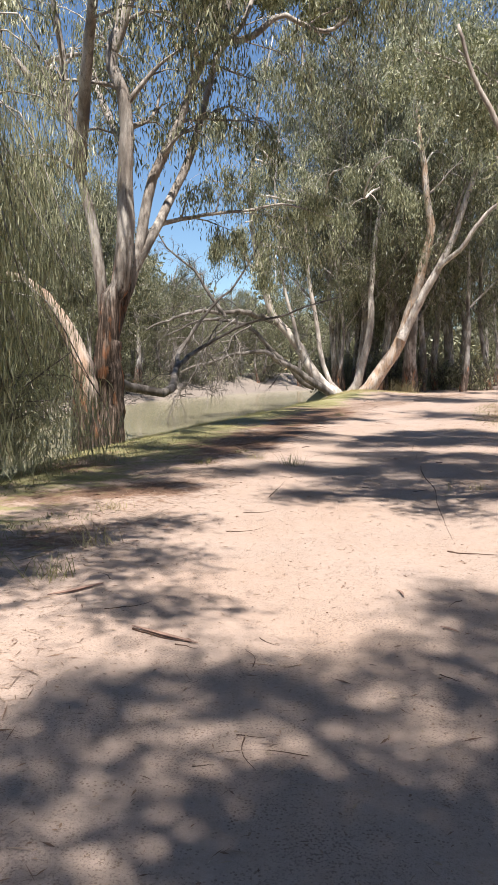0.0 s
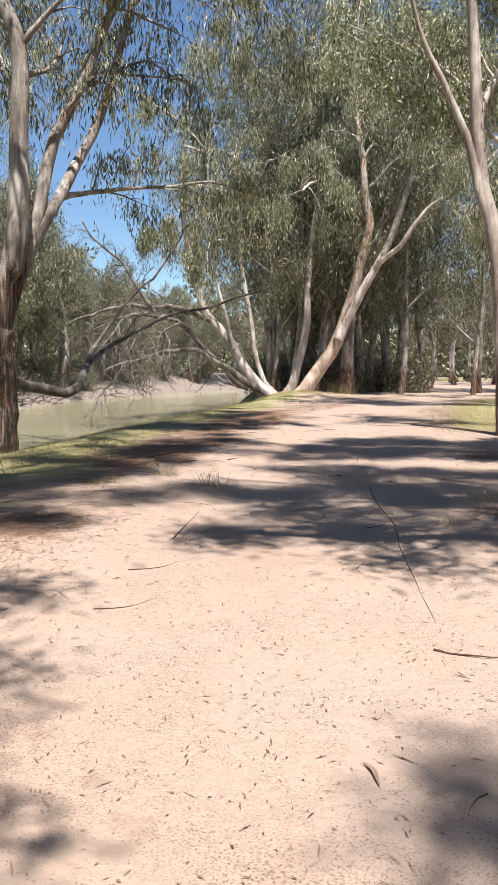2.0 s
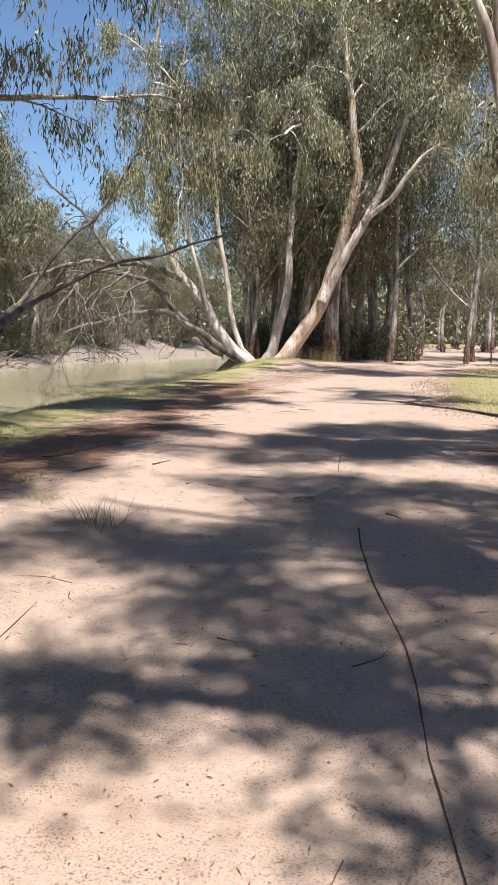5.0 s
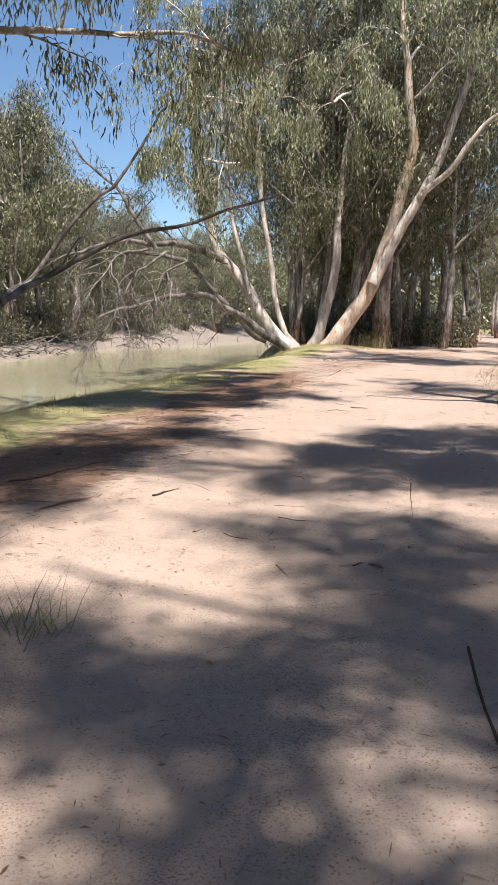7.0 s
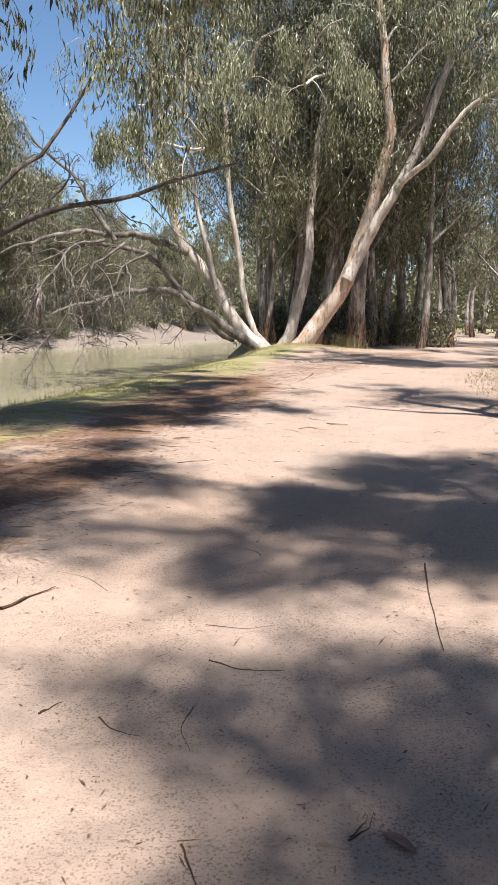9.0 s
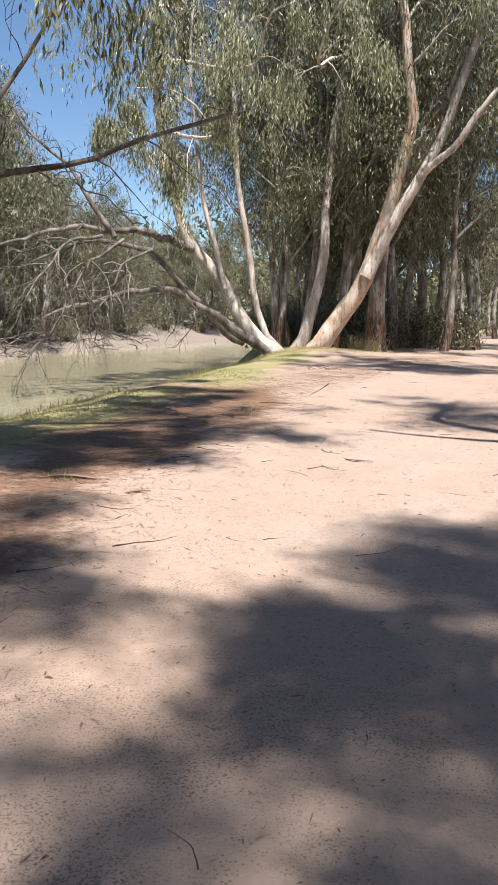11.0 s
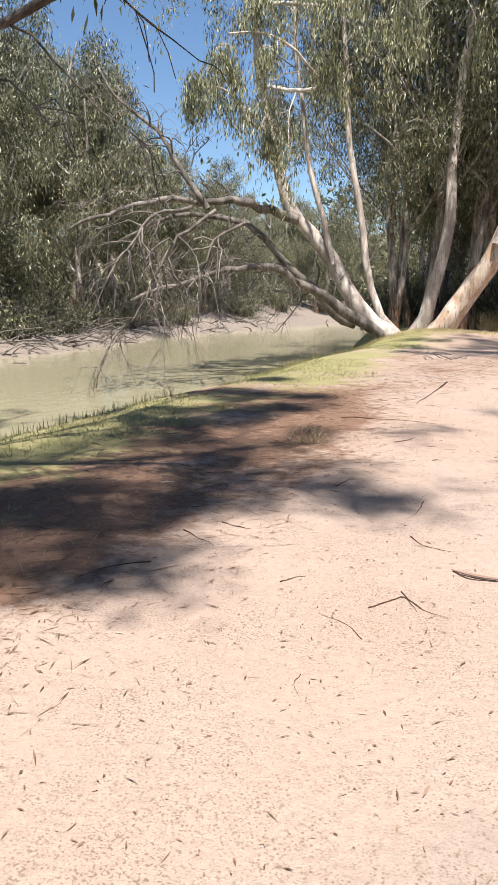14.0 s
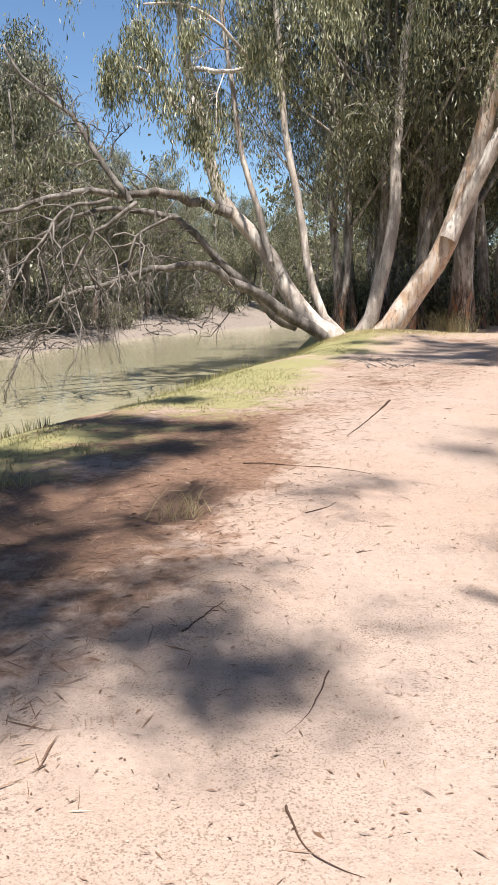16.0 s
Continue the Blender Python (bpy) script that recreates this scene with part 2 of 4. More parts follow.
def leaf_cloud(centres, length, width, spread, hang=0.75, sag=0.0):
    """Narrow leaves round each centre, tips mostly down. centres (n, 3)."""
    n = len(centres)
    c = centres + rng.normal(0, 1, (n, 3)) * spread
    c[:, 2] -= np.abs(rng.normal(0, sag, n)) if sag else 0
    d = rng.normal(0, 1, (n, 3)) * (1 - hang)
    d[:, 2] -= hang
    d /= np.linalg.norm(d, axis=1)[:, None]
    side = np.cross(d, rng.normal(0, 1, (n, 3)))
    side /= np.linalg.norm(side, axis=1)[:, None]
    ln = (length * rng.uniform(0.6, 1.3, n))[:, None]
    wd = (width * rng.uniform(0.7, 1.3, n))[:, None]
    bow = np.cross(d, side) * ln * rng.normal(0, 0.12, n)[:, None]
    v = np.stack([c, c + d * ln * 0.45 + side * wd / 2 + bow, c + d * ln, c + d * ln * 0.45 - side * wd / 2 + bow], 1).reshape(-1, 3)
    return v, np.arange(4 * n).reshape(n, 4)


def unit(v):
    return v / (np.linalg.norm(v) + 1e-9)


def twigs_from(line, r, tubes, start=0.3, kids=7, reach=2.0, up=0.2, droop=0.35, grand=4, leafy=True, sides=5, tips=None):
    """Side branches and twigs along one limb. Returns the places where leaves hang."""
    tips = [] if tips is None else tips
    n = len(line)
    for j in range(kids):
        s = start + (1 - start) * (j + rng.uniform(0, 1)) / kids
        i = min(int(s * (n - 1)), n - 2)
        tan = unit(line[i + 1] - line[i])
        out = unit(np.cross(tan, rng.normal(0, 1, 3)))
        d = unit(0.55 * tan + 0.8 * out + np.array([0, 0, up]))
        ln = reach * rng.uniform(0.55, 1.25) * (1.15 - 0.5 * s)
        p0 = line[i]
        p1 = p0 + d * ln * 0.5 + rng.normal(0, 0.08 * ln, 3)
        p2 = p0 + d * ln + np.array([0, 0, -droop * ln * 0.5]) + rng.normal(0, 0.1 * ln, 3)
        b = bend([p0, p1, p2], 6, (0.02 if leafy else 0.055) * ln)
        rk = max(0.008, r * (1 - 0.75 * s) * 0.45)
        tubes.add(b[::1 if sides > 4 else 2] if sides > 3 else b[[0, 3, 5]], rk, rk * 0.35, min(sides, 5))
        for g in range(grand):
            q = b[rng.integers(2, 6)]
            e = unit(d + rng.normal(0, 0.75, 3) + np.array([0, 0, up * 0.5]))
            l2 = ln * rng.uniform(0.25, 0.55)
            c = bend([q, q + e * l2 * 0.6, q + e * l2 + np.array([0, 0, -droop * l2])], 4, (0.02 if leafy else 0.07) * l2)
            tubes.add(c[::1 if sides > 4 else 3], max(0.005, rk * 0.4), 0.004, 3)
            if leafy:
                tips += [c[-1], c[2]]
        if leafy:
            tips.append(b[-1])
    return tips


def crown(tips, per, length, width, spread, material, parent, hang=0.75, sag=0.25, label=""):
    c = np.repeat(np.asarray(tips), per, 0)
    v, f = leaf_cloud(c, length, width, spread, hang, sag)
    return tagged(mesh_object("crown", v, f, material, parent, label, smooth=False), kind="stuff")


def thing(name, label, category, at=(0, 0, 0), group="", kind=""):
    e = tagged(new(name), label, category, group, kind)
    e.location = at
    return e


# ---- the ground and the river ----
NEAR_Y = [-60, -10, 10, 16, 20, 25, 28, 34, 38, 43, 48, 55, 65, 80, 110, 150, 260]
NEAR_X = [-14, -6.5, -3.9, -2.9, -2.0, -0.5, 0.5, 2.3, 3.2, 4.8, 5.7, 6.1, 6.5, 8.4, 16, 50, 160]
FAR_Y = [-60, 20, 50, 56, 66, 77, 90, 109, 125, 150, 260]
FAR_X = [-34, -21, -16.2, -12.5, -10.8, -10, -5, 3, 12, 40, 150]
PATH_Y = [-60, 0, 10, 20, 30, 36, 46, 60, 90, 200]
PATH_X = [-1, 0.3, 1.4, 4.0, 7.0, 10.2, 15.5, 24, 44, 120]
WATER_Z = -1.6


def smooth(a, lo, hi):
    u = np.clip((a - lo) / (hi - lo), 0, 1)
    return u * u * (3 - 2 * u)


def wave(x, y, k, seed):
    a = np.random.default_rng(seed)
    out = 0
    for i in range(6):
        th, ph = a.uniform(0, 2 * np.pi), a.uniform(0, 2 * np.pi)
        out = out + np.sin((x * np.cos(th) + y * np.sin(th)) * k * a.uniform(0.6, 1.7) + ph)
    return out / 6


def smooth_line(y, ys, xs):
    return (np.interp(y - 2, ys, xs) + np.interp(y, ys, xs) + np.interp(y + 2, ys, xs)) / 3


def banks(x, y):
    near = x - smooth_line(y, NEAR_Y, NEAR_X) + 0.25 * wave(x * 0, y, 1.1, 3)
    far = smooth_line(y, FAR_Y, FAR_X) - x + 0.5 * wave(x * 0, y, 0.8, 4)
    return near, far


def path_off(x, y):
    return np.abs(x - smooth_line(y, PATH_Y, PATH_X)) + 0.35 * wave(x, y, 0.9, 5)


def height(x, y):
    x, y = np.asarray(x, float), np.asarray(y, float)
    near, far = banks(x, y)
    flat = 0.035 * wave(x, y, 0.7, 1) + 0.012 * wave(x, y, 4.0, 2)
    flat = flat - 0.05 * smooth(1.6 - path_off(x, y), 0, 1) + 0.22 * np.exp(-((x - 7.2) ** 2 / 6 + (y - 46.5) ** 2 / 14))
    z_near = flat - 0.14 * smooth(-near, -0.9, 0.1) - 2.5 * smooth(-near, -0.1, 3.6)
    z_far = WATER_Z - 0.5 + 1.1 * smooth(far, -2, 2.5) + 1.9 * smooth(far, 2.0, 11) + 0.10 * wave(x, y, 1.3, 8) * smooth(far, 0, 3)
    return np.where(far > -3, z_far, np.maximum(z_near, WATER_Z - 0.9))


def ground():
    gx = np.concatenate([[-900, -400, -200, -110, -70], np.arange(-50, -16, 1.2), np.arange(-16, -6, 0.5), np.arange(-6, 9, 0.13), np.arange(9, 22, 0.3), np.arange(22, 60, 1.3), [70, 110, 200, 400, 900]])
    gy = np.concatenate([[-900, -300, -100, -40, -20], np.arange(-12, 0, 0.8), np.arange(0, 30, 0.15), np.arange(30, 56, 0.3), np.arange(56, 130, 1.2), [140, 160, 200, 260, 400, 900, 2500]])
    X, Y = np.meshgrid(gx, gy)
    Z = height(X, Y)
    near, far = banks(X, Y)
    a = np.arange(X.size).reshape(X.shape)
    q = np.stack([a[:-1, :-1], a[:-1, 1:], a[1:, 1:], a[1:, :-1]], -1).reshape(-1, 4)
    ob = mesh_object("ground", np.stack([X, Y, Z], -1).reshape(-1, 3), q, EARTH)
    off = path_off(X, Y)
    turf = np.exp(-(np.maximum(near - 0.7, 0) / 2.1) ** 2) * (0.70 + 0.35 * wave(X, Y, 0.5, 11) + 0.35 * wave(X, Y, 1.9, 15)) + 0.85 * smooth(off, 1.8, 3.4) * smooth(X - smooth_line(Y, PATH_Y, PATH_X), 0.5, 2.5) * smooth(Y, 16, 24) * (0.75 + 0.6 * wave(X, Y, 0.35, 12))
    lit = smooth(off, 1.1, 3.0) * (0.60 + 0.80 * wave(X, Y, 0.55, 13) + 0.55 * wave(X, Y, 2.2, 14)) * (1 - 0.55 * smooth(Y, 25, 31))
    mud = np.maximum(smooth(far, -3, -1), smooth(-near, 1.6, 2.4))
    for key, val in (("turf", turf), ("litter", lit), ("mud", mud)):
        ob.data.attributes.new(key, 'FLOAT', 'POINT').data.foreach_set("value", val.ravel().astype(np.float32))
    return tagged(ob, "pale sandy track with leaf litter between grassy river banks", "ground", kind="structure")


ground()
wv = np.array([(-120.0, -200, WATER_Z), (200, -200, WATER_Z), (200, 400, WATER_Z), (-120, 400, WATER_Z)])
tagged(mesh_object("water", wv, [[0, 1, 2, 3]], WATER), "still muddy olive-brown river water between the banks", "river", kind="structure")


def on_ground(x, y):
    return float(height(x, y))


# ---- the old gum on the bank ----
def limb(parent, points, r0, r1, name="limb", n=18, sides=10, material=None, wobble=0.02, flare=0.0, label=""):
    t = Tubes()
    line = bend(points, n, wobble)
    t.add(line, r0, r1, sides, 0.05, flare)
    t.make(name, material, parent, label)
    return line


def old_gum():
    e = thing("river_gum", "old river red gum with rough dark base on grassy bank", "tree")
    m = BARK_GUM
    limb(e, [(-3.06, 16.31, -0.50), (-3.01, 16.33, 0.05), (-2.95, 16.34, 0.90), (-2.97, 16.33, 1.50), (-3.00, 16.33, 2.10)], 0.36, 0.27, "trunk", 20, 16, m, 0.03, 0.25, "dark rough trunk with peeling orange-brown bark")
    limb(e, [(-3.33, 15.96, -0.42), (-3.36, 15.95, 0.20), (-3.42, 15.94, 0.91), (-3.54, 15.91, 1.62), (-3.71, 15.87, 2.20), (-3.94, 15.82, 2.63), (-4.19, 15.75, 2.97), (-4.5, 15.7, 3.22), (-4.9, 15.6, 3.42)], 0.38, 0.05, "broken_limb", 26, 14, BARK_STRIP, 0.03, 0.2, "stripped pinkish broken limb with an orange scar")
    L = []
    L.append((limb(e, [(-3.10, 16.31, 1.26), (-3.02, 16.32, 2.10), (-2.89, 16.35, 3.05), (-2.65, 16.39, 3.48), (-2.58, 16.40, 5.97), (-2.65, 16.39, 7.22), (-2.86, 16.35, 7.80), (-2.66, 16.39, 8.70), (-2.38, 16.43, 10.34), (-2.19, 16.46, 11.87)], 0.26, 0.06, "limb", 26, 12, m), 0.26))
    L.append((limb(e, [(-3.05, 16.42, 1.62), (-2.83, 16.69, 2.72), (-2.47, 16.97, 3.88), (-2.14, 17.24, 5.58), (-1.62, 17.52, 6.76), (-1.15, 17.79, 8.23), (-0.69, 18.04, 9.11), (-0.40, 18.27, 10.00), (0.12, 18.50, 11.71)], 0.16, 0.05, "limb", 24, 10, m), 0.18))
    L.append((limb(e, [(-2.66, 16.79, 3.34), (-2.24, 17.21, 4.25), (-1.74, 17.63, 5.32), (-1.25, 18.03, 6.61), (-0.96, 18.40, 7.80), (-0.75, 18.77, 8.83), (-0.15, 19.14, 9.76), (0.40, 19.50, 11.23)], 0.13, 0.05, "limb", 22, 8, m), 0.12))
    over = limb(e, [(-2.73, 16.48, 3.07), (-2.49, 17.44, 4.16), (-2.22, 18.39, 4.81), (-1.84, 19.35, 5.15), (-1.05, 20.32, 5.49), (-0.02, 21.26, 5.80), (0.95, 22.15, 6.14), (1.74, 23.02, 6.16), (2.58, 23.86, 6.11)], 0.09, 0.015, "limb", 26, 8, m)
    L.append((limb(e, [(-0.69, 17.99, 9.01), (-0.27, 18.28, 9.01), (0.12, 18.57, 9.26), (0.79, 18.84, 9.76), (1.41, 19.09, 9.61), (1.98, 19.33, 9.68), (2.75, 19.52, 10.26), (3.60, 19.67, 11.05)], 0.09, 0.03, "limb", 22, 8, m), 0.08))
    L.append((limb(e, [(-3.11, 16.51, 1.62), (-3.14, 16.61, 2.60), (-3.21, 16.69, 3.57), (-3.47, 16.74, 5.01), (-3.81, 16.77, 6.43), (-3.95, 16.84, 7.84), (-4.14, 16.90, 9.24), (-4.35, 16.95, 10.96)], 0.15, 0.05, "limb", 22, 10, m), 0.16))
    L.append((limb(e, [tuple(L[0][0][11]), (-3.8, 19.5, 8.6), (-4.4, 22.5, 10.8), (-4.6, 25.0, 11.8), (-4.4, 27.5, 12.2), (-4.0, 30.5, 12.2)], 0.10, 0.03, "limb", 22, 8, m), 0.12))
    L.append((limb(e, [tuple(L[0][0][16]), (-1.8, 16.5, 10.5), (0.2, 16.6, 12.5), (2.2, 17.2, 13.8)], 0.15, 0.05, "limb", 20, 8, m), 0.12))
    L.append((limb(e, [tuple(L[4][0][9]), (-3.0, 15.2, 8.4), (-2.2, 13.9, 9.8), (-1.5, 12.9, 10.8)], 0.15, 0.05, "limb", 20, 8, m), 0.12))
    top = tuple(L[0][0][-2])
    L.append((limb(e, [top, (-2.2, 18.0, 14.6), (-1.4, 19.4, 16.2), (-0.6, 20.6, 17.0)], 0.08, 0.03, "limb", 16, 7, m), 0.08))
    L.append((limb(e, [top, (-3.4, 18.0, 14.4), (-4.6, 19.6, 15.6), (-5.4, 21.0, 16.2)], 0.08, 0.03, "limb", 16, 7, m), 0.08))
    L.append((limb(e, [tuple(L[1][0][15]), (-1.3, 15.0, 8.6), (-0.8, 13.6, 9.4), (-0.3, 12.6, 9.8)], 0.07, 0.03, "limb", 16, 7, m), 0.07))
    L.append((limb(e, [tuple(L[4][0][12]), (-5.3, 17.4, 8.4), (-6.3, 17.8, 9.8), (-7.2, 18.0, 10.6)], 0.09, 0.03, "limb", 16, 7, m), 0.08))
    L.append((limb(e, [tuple(L[5][0][8]), (-5.8, 23.0, 10.4), (-6.6, 27.0, 11.4), (-6.9, 31.5, 11.6)], 0.07, 0.03, "limb", 18, 7, m), 0.07))
    high = [(limb(e, [tuple(L[2][0][-3]), ((tip[0] + 0.2) / 2, 20.4, 12.4), tip], 0.07, 0.025, "limb", 16, 7, m), 0.07) for tip in ((2.2, 25.2, 13.2), (0.2, 24.6, 13.0), (3.0, 22.6, 12.6), (-1.4, 22.8, 12.6))]
    high += [(limb(e, [tuple(L[0][0][18]), ((tip[0] - 2.4) / 2, 16.7, tip[2] - 0.4), tip], 0.08, 0.025, "limb", 16, 7, m), 0.07) for tip in ((0.9, 15.9, 11.4), (2.6, 16.2, 11.8), (1.8, 15.4, 11.4), (3.5, 17.8, 12.2))]
    t, tips = Tubes(), []
    for i, (line, r) in enumerate(L):
        twigs_from(line, r, t, 0.42, 8 if i in (0, 1, 2, 4) else 20 if i == 12 else 12, 2.5 if i not in (1, 2) else 2.0, 0.15, 0.5, 6, tips=tips)
    twigs_from(over, 0.09, t, 0.4, 11, 1.6, 0.1, 0.5, 5, tips=tips)
    top_tips = []
    for line, r in high:
        twigs_from(line, r, t, 0.35, 9, 1.3, 0.1, 0.4, 6, tips=top_tips)
    t.make("branchwork", m, e)
    crown(top_tips, 46, 0.2, 0.045, (0.16, 0.16, 0.12), LEAF_GUM, e, 0.6, 0.25, "long drooping grey-green leaves")
    crown(tips, 32, 0.18, 0.03, (0.13, 0.13, 0.10), LEAF_GUM, e, 0.8, 0.30, "long drooping grey-green leaves")
    # dead limbs that lean out over the water from the low limb
    t = Tubes()
    a = limb(e, [(-2.99, 16.12, 1.50), (-2.78, 16.57, 1.16), (-2.35, 17.04, 1.00), (-1.83, 17.50, 1.02)] + [(-2.13, 23.38, 2.00), (-1.92, 23.52, 2.30), (-1.02, 23.77, 3.54), (-0.57, 23.92, 3.88), (0.03, 24.07, 4.82), (0.33, 24.19, 5.39), (0.67, 24.31, 5.64)], 0.12, 0.02, "dead_limb", 30, 8, BARK_DEAD)
    b = limb(e, [tuple(a[11])] + [(-1.47, 21.67, 2.00), (-0.73, 21.79, 2.45), (-0.20, 21.85, 2.71), (0.78, 21.91, 2.94), (1.44, 21.91, 3.18), (2.54, 21.86, 3.51)], 0.07, 0.02, "dead_limb", 20, 8, BARK_DEAD)
    for line in (a, b):
        twigs_from(line, 0.06, t, 0.3, 9, 1.3, 0.0, 0.5, 4, leafy=False)
    t.make("dead_twigwork", BARK_DEAD, e)


old_gum()


# ---- the many-stemmed gum clump by the bend ----
def clump():
    e = thing("multi_stem_gum", "large many-stemmed river gum with pale leaning trunks beside the river", "tree")
    m = BARK_PALE
    L = []
    L.append((limb(e, [(5.6, 47.9, -0.1), (5.2, 47.9, 0.1), (3.9, 48.0, 1.5), (3.1, 48.0, 2.8), (2.6, 48.0, 3.6), (2.1, 48.0, 4.2), (1.6, 48.0, 4.8), (1.2, 48.0, 5.6), (0.9, 48.0, 6.6), (0.6, 48.0, 8.1), (0.2, 48.0, 10.1), (0.1, 48.0, 12.6), (0.3, 48.0, 15.5), (0.8, 48.0, 18.3), (1.5, 48.1, 21.6)], 0.34, 0.03, "stem", 26, 12, m, 0.05, 0.2), 0.25))
    L.append((limb(e, [(5.9, 48.3, -0.1), (5.4, 48.4, 0.3), (4.8, 48.4, 1.5), (4.5, 48.5, 3.1), (4.3, 48.5, 4.7), (3.8, 48.5, 7.3), (3.5, 48.5, 10.4), (3.3, 48.5, 13.4), (3.1, 48.5, 16.8), (3.3, 48.5, 19.6), (3.2, 48.6, 23.4)], 0.17, 0.03, "stem", 22, 10, m, 0.05), 0.15))
    L.append((limb(e, [(3.2, 47.7, 2.7), (2.8, 47.7, 4.6), (2.3, 47.7, 6.1), (1.9, 47.7, 8.7), (1.6, 47.7, 11.1), (1.7, 47.7, 14.0), (1.9, 47.7, 16.8), (2.3, 47.7, 20.2)], 0.13, 0.025, "stem", 20, 8, m, 0.05), 0.12))
    L.append((limb(e, [(6.5, 48.5, -0.1), (6.8, 48.4, 0.4), (7.3, 48.4, 2.1), (7.6, 48.3, 3.7), (7.7, 48.3, 5.9), (7.9, 48.3, 7.7), (7.9, 48.3, 9.8), (8.2, 48.2, 12.3), (8.4, 48.2, 15.0), (8.5, 48.2, 17.9), (8.9, 48.2, 23.0)], 0.26, 0.03, "stem", 26, 10, m, 0.06, 0.2, ), 0.2))
    big = limb(e, [(7.1, 48.4, -0.2), (7.6, 48.1, 0.3), (8.3, 47.8, 1.6), (9.3, 47.4, 3.2), (9.9, 47.1, 5.0), (10.3, 46.8, 6.6), (10.5, 46.5, 7.8), (10.8, 46.2, 9.9), (10.5, 46.1, 12.0), (10.1, 46.0, 14.5), (9.8, 45.9, 17.0), (9.9, 45.8, 22.0)], 0.45, 0.04, "trunk", 28, 14, BARK_BIG, 0.06, 0.12, "thick pale trunk with pink-orange patches")
    L.append((big, 0.4))
    L.append((limb(e, [(9.3, 47.0, 3.3), (10.1, 46.7, 5.0), (10.8, 46.3, 6.5), (11.6, 46.0, 8.2), (12.2, 45.7, 9.9), (12.9, 45.3, 12.2), (13.4, 45.0, 14.4), (13.9, 44.7, 16.7), (14.6, 44.3, 21.0)], 0.30, 0.04, "stem", 24, 12, m, 0.06), 0.3))
    L.append((limb(e, [(11.2, 46.0, 7.4), (11.9, 45.5, 8.1), (12.6, 45.0, 8.8), (13.7, 44.3, 10.5), (14.8, 43.6, 11.3), (16.0, 42.7, 12.6)], 0.18, 0.06, "stem", 20, 8, m, 0.06), 0.16))
    s1 = L[0][0]
    L.append((limb(e, [tuple(s1[12]), (2.6, 45.4, 8.6), (1.2, 44.0, 9.8), (-0.2, 42.6, 9.6)], 0.10, 0.03, "stem", 18, 7, m, 0.05), 0.10))
    L.append((limb(e, [tuple(s1[15]), (3.8, 44.6, 11.0), (4.4, 42.8, 12.0), (4.8, 41.2, 12.0)], 0.10, 0.03, "stem", 18, 7, m, 0.05), 0.10))
    L.append((limb(e, [tuple(s1[17]), (1.4, 46.2, 13.6), (-0.4, 45.6, 15.2), (-1.8, 45.0, 15.6)], 0.09, 0.03, "stem", 18, 7, m, 0.05), 0.10))
    L.append((limb(e, [tuple(L[3][0][14]), (6.6, 45.0, 11.5), (7.0, 43.2, 12.6), (7.6, 41.8, 12.8)], 0.10, 0.03, "stem", 18, 7, m, 0.05), 0.10))
    L.append((limb(e, [tuple(s1[11]), (0.3, 46.8, 7.6), (-0.8, 46.3, 8.8), (-2.0, 45.8, 8.8)], 0.09, 0.03, "stem", 18, 7, m, 0.05), 0.10))
    H = []
    H.append(limb(e, [(1.8, 47.7, 4.4), (0.9, 47.2, 4.7), (-0.3, 46.5, 4.8), (-1.5, 45.9, 4.8), (-2.7, 45.2, 4.9), (-3.7, 44.4, 4.7), (-4.8, 43.7, 4.2), (-5.7, 42.9, 3.7)], 0.2, 0.05, "dead_limb", 24, 8, BARK_DEAD, 0.08))
    H.append(limb(e, [(5.1, 47.6, 0.0), (4.2, 47.3, 0.6), (3.1, 47.0, 1.4), (2.0, 46.6, 1.9), (1.2, 46.2, 2.4), (-0.0, 45.8, 2.5), (-1.5, 45.3, 2.1), (-2.9, 44.8, 1.8), (-4.0, 44.2, 1.3)], 0.24, 0.06, "dead_limb", 24, 8, BARK_DEAD, 0.06))
    H.append(limb(e, [(4.1, 47.9, 0.4), (2.9, 47.8, 1.2), (1.8, 47.6, 2.2), (0.9, 47.5, 3.2), (-0.0, 47.3, 4.1), (-0.7, 47.1, 4.4), (-2.1, 46.8, 4.6), (-3.6, 46.5, 4.3), (-5.0, 46.1, 3.5)], 0.22, 0.05, "dead_limb", 22, 8, BARK_DEAD, 0.08))
    H.append(limb(e, [(-1.4, 45.6, 4.6), (-2.2, 45.7, 5.7), (-3.0, 45.8, 7.1), (-3.7, 45.9, 7.8), (-4.9, 45.9, 8.7), (-5.4, 46.0, 9.6)], 0.12, 0.04, "dead_limb", 18, 8, BARK_DEAD, 0.06))
    H.append(limb(e, [(-0.8, 43.4, 4.3), (-1.3, 43.1, 3.8), (-2.0, 42.7, 3.3), (-2.6, 42.4, 2.4), (-3.2, 42.0, 0.9), (-3.99, 41.58, 0.06), (-4.30, 41.25, -0.81), (-4.39, 41.00, -1.50)], 0.07, 0.02, "dead_limb", 20, 6, BARK_DEAD, 0.06))
    H.append(limb(e, [(-1.6, 43.3, 4.4), (-2.7, 42.8, 4.1), (-3.5, 42.3, 3.1), (-4.2, 41.9, 2.0), (-4.64, 41.44, 0.96)], 0.07, 0.02, "dead_limb", 18, 6, BARK_DEAD, 0.06))
    H.append(limb(e, [(0.1, 44.5, 4.0), (-0.9, 44.1, 3.4), (-1.2, 43.8, 2.6), (-1.8, 43.5, 1.7), (-2.5, 43.1, 0.9)], 0.06, 0.02, "dead_limb", 18, 6, BARK_DEAD, 0.06))
    t = Tubes()
